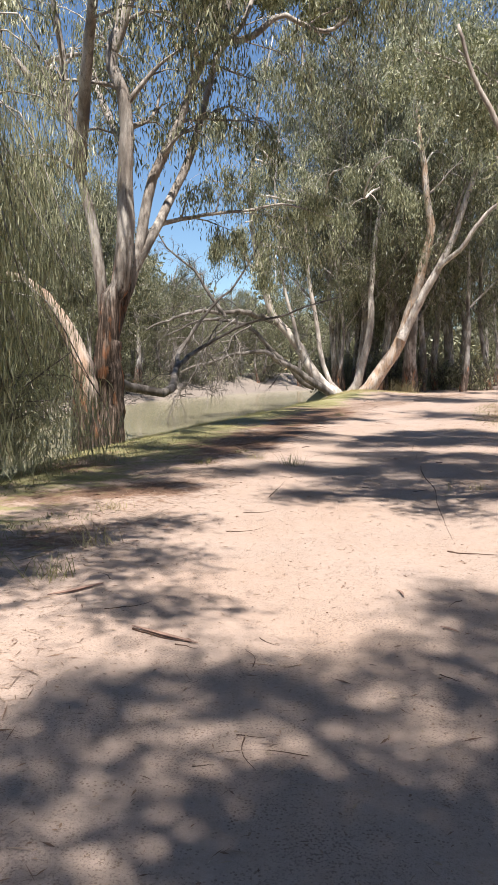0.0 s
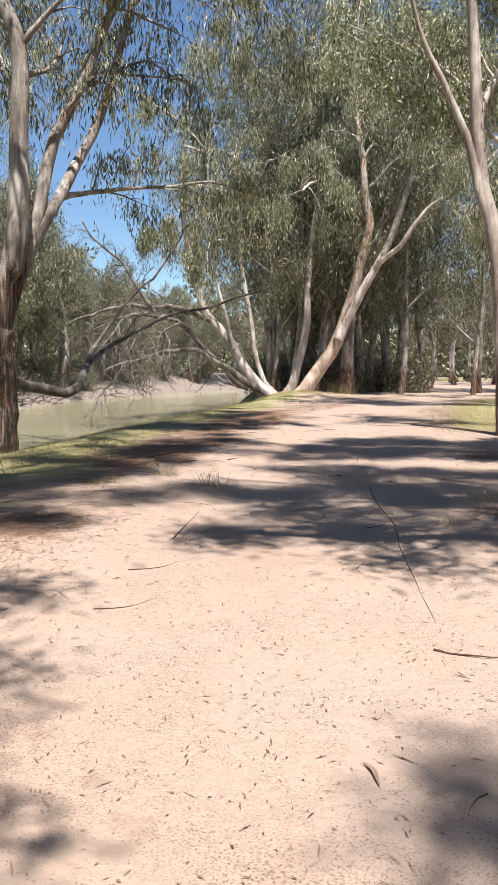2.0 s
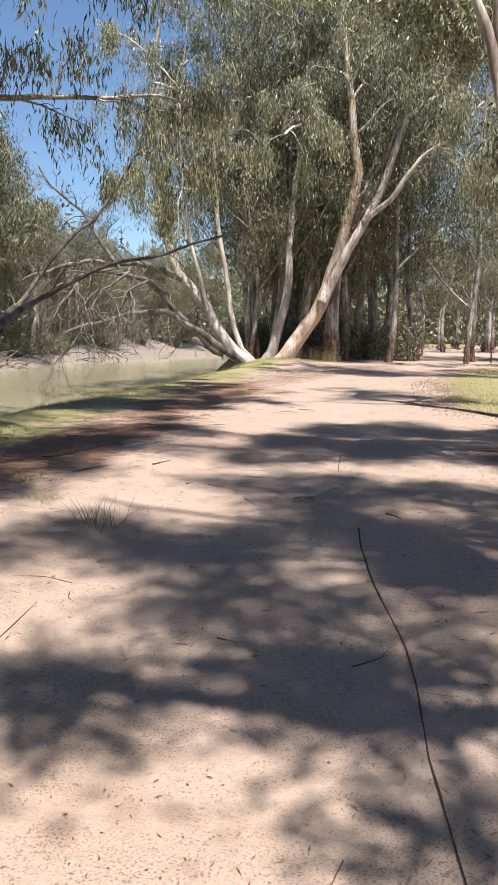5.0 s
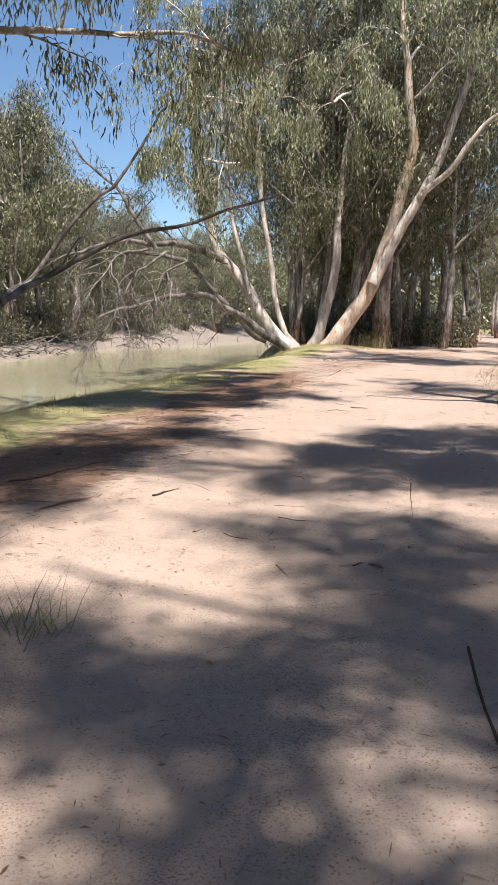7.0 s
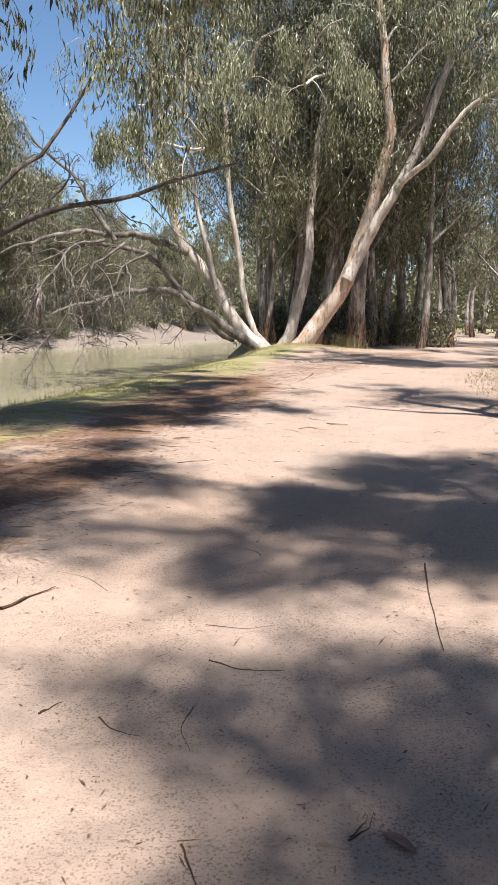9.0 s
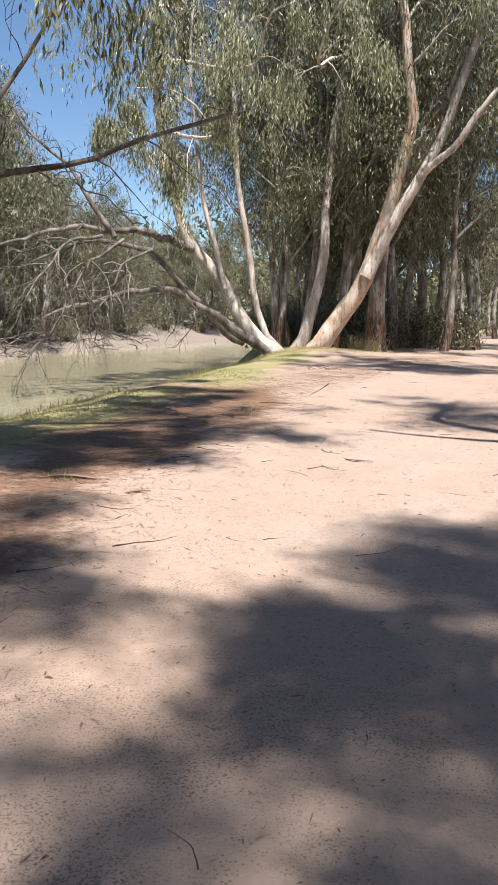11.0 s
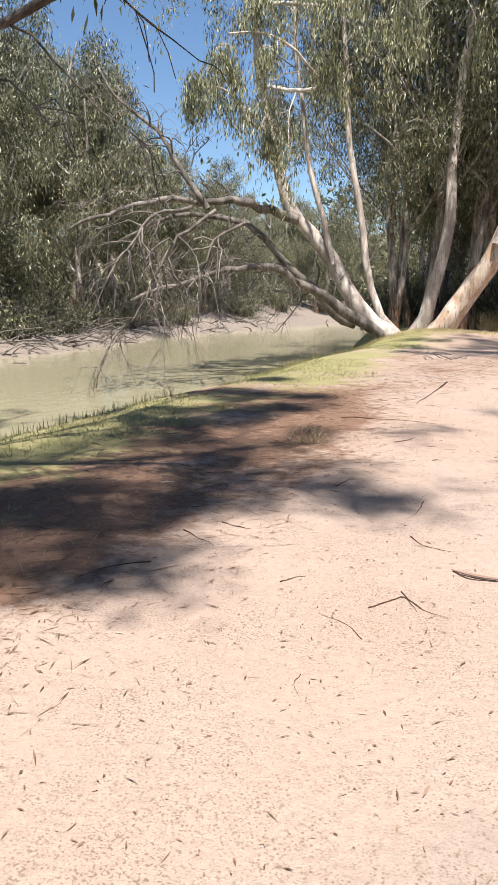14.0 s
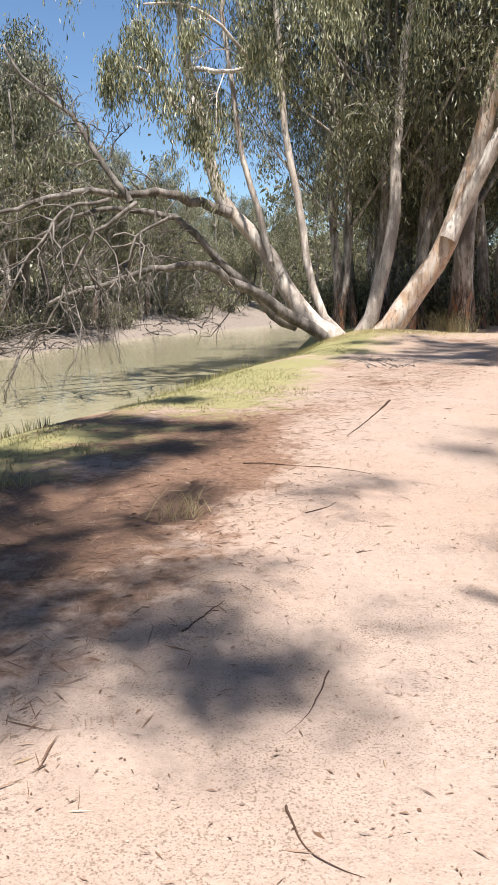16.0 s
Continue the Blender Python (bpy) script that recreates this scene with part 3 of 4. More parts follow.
    for line in H:
        twigs_from(line, 0.11, t, 0.22, 18, 1.9, -0.1, 0.55, 9, leafy=False)
    t.make("dead_twigwork", BARK_DEAD, e)
    t, tips = Tubes(), []
    for i, (line, r) in enumerate(L):
        twigs_from(line, r * 0.8, t, (0.40 if i < 3 else 0.55) if i < 7 else 0.25, 13 if i < 7 else 6, 3.3 if i < 7 else 2.2, 0.15, 0.75 if i < 3 or i > 6 else 0.5, 7, tips=tips)
    t.make("branchwork", m, e)
    crown(tips, 44, 0.25, 0.042, (0.17, 0.17, 0.13), LEAF_GUM, e, 0.8, 0.5, "hanging grey-green gum leaves")


clump()


# ---- gums of the stand and the woods ----
def gum(x, y, tall, r, lean=(0, 0), bole=0.35, stems=4, reach=2.6, per=20, leaf=(0.28, 0.046), bark=None, leaves=None, label="slim grey-barked gum in the riverside stand", group="riverside gums", spread=0.3, kids=8, sag=0.5, sides=3):
    z0 = on_ground(x, y)
    e = thing("gum_tree", label, "tree", (x, y, z0 - 0.05), group)
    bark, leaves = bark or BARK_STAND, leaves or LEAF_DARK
    top = np.array([lean[0], lean[1], tall])
    k = rng.normal(0, 0.03 * tall, 3) * (1, 1, 0)
    trunk = limb(e, [(0, 0, -0.1), tuple(top * 0.3 + k), tuple(top * 0.65 - k * 0.5), tuple(top)], r, r * 0.22, "trunk", 18, 9, bark, 0.015 * tall * 0.3, 0.4)
    t, tips = Tubes(), []
    for j in range(stems):
        s = bole + (0.85 - bole) * (j + rng.uniform(0, 1)) / stems
        i = int(s * 17)
        a = rng.uniform(0, 2 * np.pi)
        out = np.array([np.cos(a), np.sin(a), 0])
        ln = tall * (0.42 - 0.25 * s)
        p = trunk[i]
        line = limb(e, [tuple(p), tuple(p + out * ln * 0.45 + (0, 0, ln * 0.4)), tuple(p + out * ln * 0.8 + (0, 0, ln * 0.95))], r * 0.45, r * 0.12, "limb", 12, 7, bark, 0.04)
        twigs_from(line, r * 0.4, t, 0.2, kids, reach, 0.15, 0.5, 5, tips=tips, sides=sides)
    twigs_from(trunk, r * 0.6, t, max(0.3, bole), kids + 3, reach, 0.2, 0.5, 5, tips=tips, sides=sides)
    t.make("branchwork", bark, e)
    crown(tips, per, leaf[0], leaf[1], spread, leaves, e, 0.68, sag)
    return e


def plant(ob, x, y, turn, size=1.0):
    c = copy_thing(ob, pose(x, y, on_ground(x, y) - 0.05, 0, 0, turn))
    c.scale = (size, size, size)
    return c


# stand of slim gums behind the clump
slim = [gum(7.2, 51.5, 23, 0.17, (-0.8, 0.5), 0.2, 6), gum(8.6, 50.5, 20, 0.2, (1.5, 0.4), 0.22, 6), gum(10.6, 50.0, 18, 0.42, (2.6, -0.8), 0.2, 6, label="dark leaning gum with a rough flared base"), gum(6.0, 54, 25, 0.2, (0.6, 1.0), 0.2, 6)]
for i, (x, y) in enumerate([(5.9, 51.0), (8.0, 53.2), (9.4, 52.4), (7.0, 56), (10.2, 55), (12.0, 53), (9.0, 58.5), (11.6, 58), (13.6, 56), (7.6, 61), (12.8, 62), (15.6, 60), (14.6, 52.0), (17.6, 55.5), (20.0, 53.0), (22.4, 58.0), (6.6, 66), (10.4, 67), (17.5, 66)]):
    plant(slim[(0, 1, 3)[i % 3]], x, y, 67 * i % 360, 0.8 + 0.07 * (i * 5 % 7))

# gums beside the track
def trackside_gum():
    e = thing("gum_tree", "smooth pale gum with a forked trunk beside the track", "tree", group="trackside gums")
    m = BARK_TRACK
    a = limb(e, [(7.58, 18.68, -0.05), (7.52, 18.71, 0.48), (7.44, 18.74, 1.53), (7.38, 18.77, 2.23), (7.15, 18.87, 4.06), (6.80, 19.02, 5.66), (6.63, 19.08, 7.55), (6.51, 19.13, 8.87), (6.38, 19.18, 10.28), (6.3, 19.22, 11.67), (7.0, 19.3, 14.5), (7.9, 19.5, 17.5)], 0.20, 0.05, "trunk", 30, 12, m, 0.02, 0.6)
    b = limb(e, [(6.93, 18.96, 4.86), (6.69, 18.95, 5.64), (6.45, 18.94, 6.34), (6.03, 18.98, 7.38), (5.73, 18.98, 7.89), (5.32, 19.01, 8.73), (4.99, 19.00, 9.65)], 0.12, 0.04, "limb", 18, 8, m, 0.03)
    c = limb(e, [(6.67, 19.07, 6.67), (7.05, 19.24, 7.75), (7.53, 19.36, 8.83), (8.00, 19.48, 10.14)], 0.10, 0.04, "limb", 16, 8, m, 0.03)
    t, tips = Tubes(), []
    for line, r0, s0 in ((a, 0.15, 0.62), (b, 0.1, 0.8), (c, 0.1, 0.3)):
        twigs_from(line, r0, t, s0, 0 if line is b else 13, 2.0, 0.15, 0.5, 6, tips=tips)
    t.make("branchwork", m, e)
    crown(tips, 50, 0.16, 0.03, (0.18, 0.18, 0.12), LEAF_GUM, e, 0.72, 0.3)


trackside_gum()
side = gum(22, 44, 15, 0.33, (0.6, 0.8), 0.42, 5, 2.6, 8, (0.42, 0.10), label="tall gum in the open woodland beyond the track", group="woodland gums")
side2 = gum(17, 62, 16, 0.3, (-0.8, 0.3), 0.42, 5, 2.8, 8, (0.44, 0.10), label="tall gum in the open woodland beyond the track", group="woodland gums")
random.seed(11)
for i in range(38):
    y = 64 + 80 * (i / 38) + random.uniform(-3, 3)
    x = smooth_line(y, PATH_Y, PATH_X) + random.choice((-1, 1)) * random.uniform(4, 26)
    near = banks(np.array(x), np.array(y))[0]
    if near < 3:
        x = x + 14
    plant((side, side2)[i % 2], float(x), y, random.uniform(0, 360), random.uniform(0.7, 1.15))
# the first two stand out of view, kept only for their shading
for x, y, s in ((18, 34, 1.0), (25, 38, 0.9), (27, 56, 1.3), (29, 60, 1.3)):
    plant(side, x, y, x * 40, s)

# unseen woods beside and behind the track's start, added to block low sky light
shade = gum(13, 10, 15, 0.3, (0.5, 0.6), 0.35, 5, 3.0, 6, (0.6, 0.16), label="tall gum in the open woodland beyond the track", group="woodland gums")
random.seed(17)
for x, y in ((10, -4), (16, -2), (22, 2), (18, 18), (24, 12), (21, 31), (29, 21), (4, -12), (-3, -10), (10, -16), (-1, -20), (30, 6), (17, 8),
             (-24, -6), (-26, 4), (-25, 13), (-27, 22), (-24, 30), (-31, 0), (-32, 18), (-9, -8), (-31, 34)):
    plant(shade, x, y, random.uniform(0, 360), random.uniform(0.85, 1.2))

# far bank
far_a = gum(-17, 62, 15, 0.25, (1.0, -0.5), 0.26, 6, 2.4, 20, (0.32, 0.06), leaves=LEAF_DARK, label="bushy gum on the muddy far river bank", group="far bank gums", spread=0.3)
far_b = gum(-22, 58, 18, 0.3, (-0.6, 0.4), 0.2, 7, 2.6, 20, (0.32, 0.06), leaves=LEAF_OLIVE, label="bushy gum on the muddy far river bank", group="far bank gums", spread=0.3)
random.seed(3)
for i in range(38):
    y = 34 + 95 * (i / 38) + random.uniform(-2, 2)
    x = float(smooth_line(np.array(y), FAR_Y, FAR_X)) - random.choice((4, 6, 9, 14)) - random.uniform(0, 4)
    plant((far_a, far_b)[i % 2], x, y, random.uniform(0, 360), random.uniform(0.85, 1.2) if y < 84 else random.uniform(0.6, 0.78))

for i in range(20):
    y = 30 + 3.2 * i + random.uniform(-2, 2)
    x = float(smooth_line(np.array(y), FAR_Y, FAR_X)) - random.uniform(13, 26)
    plant((far_b, far_a)[i % 2], x, y, random.uniform(0, 360), random.uniform(1.15, 1.5))

for x, y, k in ((-13.5, 78, 1.15), (-12.8, 86, 1.1), (-9.8, 94, 0.95), (-16, 72, 1.3)):
    plant(far_a, x, y, 31 * y % 360, k)

for i, (x, y) in enumerate(((9.5, 63), (11.5, 70), (14.5, 67), (10, 76), (13, 79), (17, 74), (12, 60), (8.2, 59.5), (2, 118), (8, 121), (-4, 113), (14, 126), (20, 90), (-14, 100))):
    plant((far_a, far_b)[i % 2], x, y, 50 * i, 0.75 + 0.05 * (i % 5))


# ---- weeping tree on the near bank ----
def weeping(x, y, tall, wide, n, label):
    z0 = on_ground(x, y)
    e = thing("weeping_tree", label, "tree", (x, y, z0 - 0.05), "weeping bank trees")
    trunk = limb(e, [(0, 0, -0.1), (0.1, 0.1, tall * 0.4), (0.3, 0.2, tall * 0.85)], 0.16, 0.05, "trunk", 14, 9, BARK_STAND, 0.03, 0.3)
    t, strands = Tubes(), []
    for j in range(n):
        p = trunk[rng.integers(4, 14)]
        a = rng.uniform(0, 2 * np.pi)
        out = np.array([np.cos(a), np.sin(a), 0]) * wide * rng.uniform(0.4, 1.0)
        top = p + out * 0.6 + (0, 0, tall * rng.uniform(0.05, 0.25))
        end = p + out + (0, 0, -tall * rng.uniform(0.0, 0.12 + 0.14 * (out[0] < 0)))
        b = bend([p, top, end], 9, 0.04)
        t.add(b, 0.03, 0.006, 5)
        strands += [q for q in b[3:] for _ in range(3)]
    t.make("branchwork", BARK_STAND, e)
    c = np.repeat(np.array(strands), 24, 0)
    v, f = leaf_cloud(c, 0.28, 0.014, 0.17, 0.85, 0.5)
    mesh_object("crown", v, f, LEAF_GREY, e, "fine hanging grey-green foliage", smooth=False)
    return e


weeping(-5.6, 11.6, 8.8, 3.3, 140, "weeping grey-green tree with fine hanging foliage on the bank")


def bank_shrub(x, y, tall, n, leaf, material, label, group, bare=0.5):
    """A low tangle of thin stems with sparse leaves."""
    e = thing("shrub", label, "shrub", (x, y, on_ground(x, y) - 0.05), group)
    t, tips = Tubes(), []
    for j in range(n):
        a, l = rng.uniform(0, 2 * np.pi), tall * rng.uniform(0.5, 1.1)
        o = np.array([np.cos(a), np.sin(a), 0])
        b = bend([o * 0.15 * tall * rng.uniform(0, 1), o * l * 0.25 + (0, 0, l * 0.6), o * l * rng.uniform(0.3, 0.8) + (0, 0, l * rng.uniform(0.5, 1.0))], 7, 0.05 * l)
        t.add(b[::2], 0.012 * tall, 0.004 * tall, 3)
        twigs_from(b, 0.008 * tall, t, 0.3, 4, 0.4 * l, 0.1, 0.6, 2, tips=tips, sides=3)
    t.make("stemwork", BARK_DEAD, e)
    keep = [p for p in tips if rng.uniform() > bare]
    crown(keep, leaf[0], leaf[1], leaf[2], 0.11 * tall, material, e, 0.6, 0.1 * tall)
    return e


# trees whose shade falls on the start of the track
weeping(-4.5, 8.4, 5.6, 1.6, 44, "weeping grey-green tree with fine hanging foliage on the bank")
SHADOW = -sun_dir / sun_dir.z        # where a place one metre up throws its shade


def over(sx, sy, h):
    """The place h metres up whose shade falls on (sx, sy)."""
    return (sx - SHADOW.x * h, sy - SHADOW.y * h, h)


def spreading_gum(x, y, tall, r, forks, label, reach=1.25, per=46, kids=9, leaf=(0.20, 0.04)):
    """A gum with long limbs over the track. forks: (height on the trunk, limb radius, tip)."""
    e = thing("gum_tree", label, "tree", group="trackside gums")
    z0 = on_ground(x, y)
    trunk = limb(e, [(x, y, z0 - 0.1), (x + 0.15, y + 0.1, tall * 0.3), (x - 0.1, y + 0.3, tall * 0.65), (x + 0.1, y + 0.2, tall)], r, r * 0.25, "trunk", 22, 12, BARK_TRACK, 0.03, 0.4)
    t, tips = Tubes(), []
    for h, lr, tip in forks:
        p = trunk[min(21, int(h / tall * 21))]
        q = np.array(tip, float)
        m = (p + q) / 2 + np.array([0, 0, 0.5]) + rng.normal(0, 0.3, 3)
        line = limb(e, [tuple(p), tuple(m), tuple(q)], lr, lr * 0.25, "limb", 18, 8, BARK_TRACK, 0.05)
        twigs_from(line, lr * 0.7, t, 0.4, kids, reach, 0.1, 0.4, 6, tips=tips, sides=4)
    t.make("branchwork", BARK_TRACK, e)
    crown(tips, per, leaf[0], leaf[1], (0.2, 0.2, 0.16), LEAF_GUM, e, 0.6, 0.3)
    return e


spreading_gum(6.3, 5.2, 14, 0.36, ((5.2, 0.24, over(0.5, 9.0, 7.6)), (7, 0.1, over(3.4, 8.4, 9)), (7, 0.1, over(4.4, 7.6, 8.6)), (9, 0.1, over(1.0, 10.7, 11.4)), (8, 0.13, over(2.0, 10.6, 10.5)), (8, 0.13, over(4.2, 12.6, 11)), (9, 0.12, over(0.6, 12.6, 12.4)), (7, 0.12, over(5.4, 10.8, 9.4)), (10, 0.11, over(2.4, 14.0, 13))), "tall spreading gum whose limbs hang over the track")
spreading_gum(-4.8, 2.6, 14, 0.32, ((5.0, 0.11, over(-1.3, 5.2, 7.2)), (5.4, 0.1, over(-0.7, 6.4, 7.4)), (5, 0.1, over(-2.4, 6.0, 7.2)), (9, 0.12, over(-0.6, 13.6, 13)), (10, 0.12, over(0.4, 15.6, 14)), (9, 0.1, over(-0.2, 11.4, 12.4)), (10, 0.1, over(1.2, 18.0, 14)), (10, 0.1, over(1.5, 19.2, 14)), (10, 0.1, over(0.0, 17.4, 14))), "tall gum leaning from the grassy river bank")
spreading_gum(7.2, 11.2, 15, 0.3, ((8, 0.13, over(2.8, 15.8, 12.6)), (9, 0.12, over(4.4, 16.2, 12.6)), (8, 0.12, over(5.8, 14.6, 12)), (9, 0.1, over(6.4, 17.6, 13)), (10, 0.1, over(1.2, 15.4, 13.4)), (10, 0.1, over(2.0, 17.0, 13.6)), (10, 0.1, over(3.9, 17.4, 13.4))), "spreading gum at the edge of the sandy track")
spreading_gum(4.2, -3.6, 13, 0.34, ((5, 0.12, over(0.2, 2.9, 8)), (5, 0.12, over(-1.6, 2.2, 7.4)), (7, 0.12, over(1.6, 3.2, 9.4)), (6, 0.12, over(2.4, 2.2, 8)), (7, 0.1, over(-0.6, 1.0, 8.6)), (7, 0.1, over(2.4, 4.4, 9.6)), (7, 0.1, over(-0.9, 3.1, 9.2)), (6, 0.1, over(0.6, 1.8, 8.4)), (7, 0.1, over(1.0, 2.9, 9.6)), (7, 0.1, over(-1.6, 1.4, 8.4)), (8, 0.1, over(1.2, 4.1, 10))), "tall spreading gum whose limbs hang over the track")
spreading_gum(14.0, 31.5, 18, 0.36, ((9, 0.14, over(7.4, 36.5, 13.6)), (10, 0.13, over(6.4, 39.6, 14.5)), (10, 0.13, over(9.2, 38.0, 14)), (9, 0.12, over(11.0, 36.0, 13)), (11, 0.12, over(8.6, 41.5, 16)), (11, 0.1, over(5.4, 38.6, 14.6)), (12, 0.1, over(6.6, 43.4, 16))), "tall gum beside the track near the river bend", 2.4, 30, 10, (0.26, 0.05))
bank_shrub(-3.9, 10.4, 1.9, 26, (16, 0.2, 0.014), LEAF_GREY, "low grey-green shrub with fine drooping leaves on the bank", "bank shrubs", 0.0)

# tangled brush on the far bank and under the stand
brush = bank_shrub(-15, 60, 3.2, 18, (11, 0.3, 0.085), LEAF_DARK, "tangle of dead grey brush under the far bank gums", "far bank brush", 0.75)
brush2 = bank_shrub(-19, 55, 4.2, 18, (11, 0.32, 0.08), LEAF_OLIVE, "tangle of dead grey brush under the far bank gums", "far bank brush", 0.6)
random.seed(21)
for i in range(46):
    y = 40 + 85 * i / 46 + random.uniform(-1, 1)
    x = float(smooth_line(np.array(y), FAR_Y, FAR_X)) - random.choice((4.5, 6, 8, 11)) - random.uniform(0, 2)
    plant((brush, brush2)[i % 2], x, y, random.uniform(0, 360), random.uniform(0.7, 1.25))
for i in range(30):
    y = 38 + 50 * i / 30 + random.uniform(-1, 1)
    x = float(smooth_line(np.array(y), FAR_Y, FAR_X)) - random.uniform(3.2, 5.0)
    plant(brush, x, y, random.uniform(0, 360), random.uniform(0.5, 0.9))
for i in range(34):
    x, y = 5.5 + 8.5 * random.random() + i * 0.1, 53 + 16 * random.random()
    plant((brush, brush2)[i % 2], x, y, random.uniform(0, 360), random.uniform(0.6, 1.0))


def far_woods():
    """The distant woodland that closes the view, leaves before a sheet coloured as dim trees."""
    n = 42000
    a = rng.uniform(radians(-75), radians(75), n)
    d = rng.uniform(125, 190, n)
    top = 17 + 3 * np.sin(a * 40) + 2.5 * np.sin(a * 91) + 1.5 * np.sin(a * 213)
    c = np.stack([np.sin(a) * d, np.cos(a) * d, rng.uniform(0, 1, n) * top], 1)
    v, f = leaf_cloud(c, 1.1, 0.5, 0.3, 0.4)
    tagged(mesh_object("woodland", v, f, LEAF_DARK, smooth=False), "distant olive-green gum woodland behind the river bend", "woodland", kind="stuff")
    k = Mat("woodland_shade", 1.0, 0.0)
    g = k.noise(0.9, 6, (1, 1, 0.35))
    # near-black mottling paints the shade between distant trunks onto the sheet
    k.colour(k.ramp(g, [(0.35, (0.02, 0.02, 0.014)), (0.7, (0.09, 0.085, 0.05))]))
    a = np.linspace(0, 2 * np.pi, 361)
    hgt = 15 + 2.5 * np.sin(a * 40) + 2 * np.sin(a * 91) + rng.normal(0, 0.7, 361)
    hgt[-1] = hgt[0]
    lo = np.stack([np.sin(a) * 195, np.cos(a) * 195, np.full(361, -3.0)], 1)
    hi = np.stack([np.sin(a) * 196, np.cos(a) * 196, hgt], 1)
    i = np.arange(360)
    tagged(mesh_object("backdrop", np.vstack([lo, hi]), np.stack([i, i + 1, i + 362, i + 361], 1), k.m), "backdrop sheet coloured as dim shaded woodland on the horizon", "backdrop", kind="structure")


far_woods()


# ---- grass, litter and sticks ----
def blades(name, x, y, tall, width, material, label, category, lean=0.5, parent=None):
    n = len(x)
    p = np.stack([x, y, height(x, y) - 0.01], 1)
    h = (tall * rng.uniform(0.4, 1.25, n))[:, None]
    d = np.stack([rng.normal(0, lean, n), rng.normal(0, lean, n), np.ones(n)], 1)
    a = rng.uniform(0, np.pi, n)
    sd = np.stack([np.cos(a), np.sin(a), np.zeros(n)], 1) * width * rng.uniform(0.6, 1.3, n)[:, None]
    mid = p + d * h * 0.55 * (0.8, 0.8, 1)
    v = np.stack([p - sd / 2, p + sd / 2, mid + sd / 3, mid - sd / 3, p + d * h, p + d * h + sd * 0.06], 1).reshape(-1, 3)
    i = np.arange(n)[:, None] * 6
    f = np.concatenate([i + [0, 1, 2, 3], i + [3, 2, 5, 4]])
    return tagged(mesh_object(name, v, f, material, parent, smooth=False), label, category, kind="stuff")


def scatter_bank(n, y0, y1, inner, outer):
    y = rng.uniform(y0, y1, n)
    x = smooth_line(y, NEAR_Y, NEAR_X) + rng.uniform(-inner, outer, n)
    k = wave(x, y, 0.9, 31) + 0.6 * wave(x, y, 3.0, 32) - 0.35 * np.maximum(x - smooth_line(y, NEAR_Y, NEAR_X) - 0.6, 0) > -0.25
    return x[k], y[k]


gx, gy = scatter_bank(42000, 4, 46, 0.7, 2.8)
blades("bank_grass", gx, gy, 0.055, 0.008, GRASS, "short green and straw grass along the bank edge", "grass", 0.6)
gx, gy = scatter_bank(3000, 22, 47, 0.9, -0.2)
blades("reeds", gx, gy, 0.16, 0.012, GRASS, "thin upright reeds along the water's edge", "reeds", 0.15)
gy = rng.uniform(19, 62, 20000)
gx = smooth_line(gy, PATH_Y, PATH_X) + rng.uniform(1.9, 10, 20000)
k = wave(gx, gy, 0.5, 12) > -0.25
blades("verge_grass", gx[k], gy[k], 0.07, 0.014, GRASS, "patchy short grass on the verge beside the track", "grass", 0.6)
gx, gy = rng.normal(6.6, 1.6, 9000), rng.normal(46.6, 1.1, 9000)
blades("verge_grass", gx, gy, 0.08, 0.014, STRAW, "dry straw-coloured grass on the mound under the stems", "grass", 0.6)


def tussock(x, y, tall, n, spread, material, label):
    gx, gy = rng.normal(x, spread, n), rng.normal(y, spread, n)
    blades("grass_tussock", gx, gy, tall, 0.006 if tall < 0.5 else 0.012, material, label, "grass tussock", 0.5)


TUSSOCKS = [(-1.25, 6.12), (-0.16, 13.33), (-1.41, 7.79), (-1.38, 5.17)] + [(10.02, 49.14), (1.73, 26.62), (2.96, 24.56), (3.86, 31.43)] + [(0.09, 12.38), (0.65, 11.64)] + [(2.73, 9.00), (-0.70, 11.75), (3.57, 10.22)] + [(1.08, 19.76), (1.45, 25.28)]
for i, (x, y) in enumerate(TUSSOCKS):
    far = y > 40
    tussock(x, y, 0.8 if far else (0.2, 0.09, 0.12)[i % 3], 420 if far else 60, 0.45 if far else 0.09, (STRAW, GRASS)[i % 2], "straw-coloured tussock at the foot of the gum stems" if far else "small tuft of thin grass on the sandy ground")


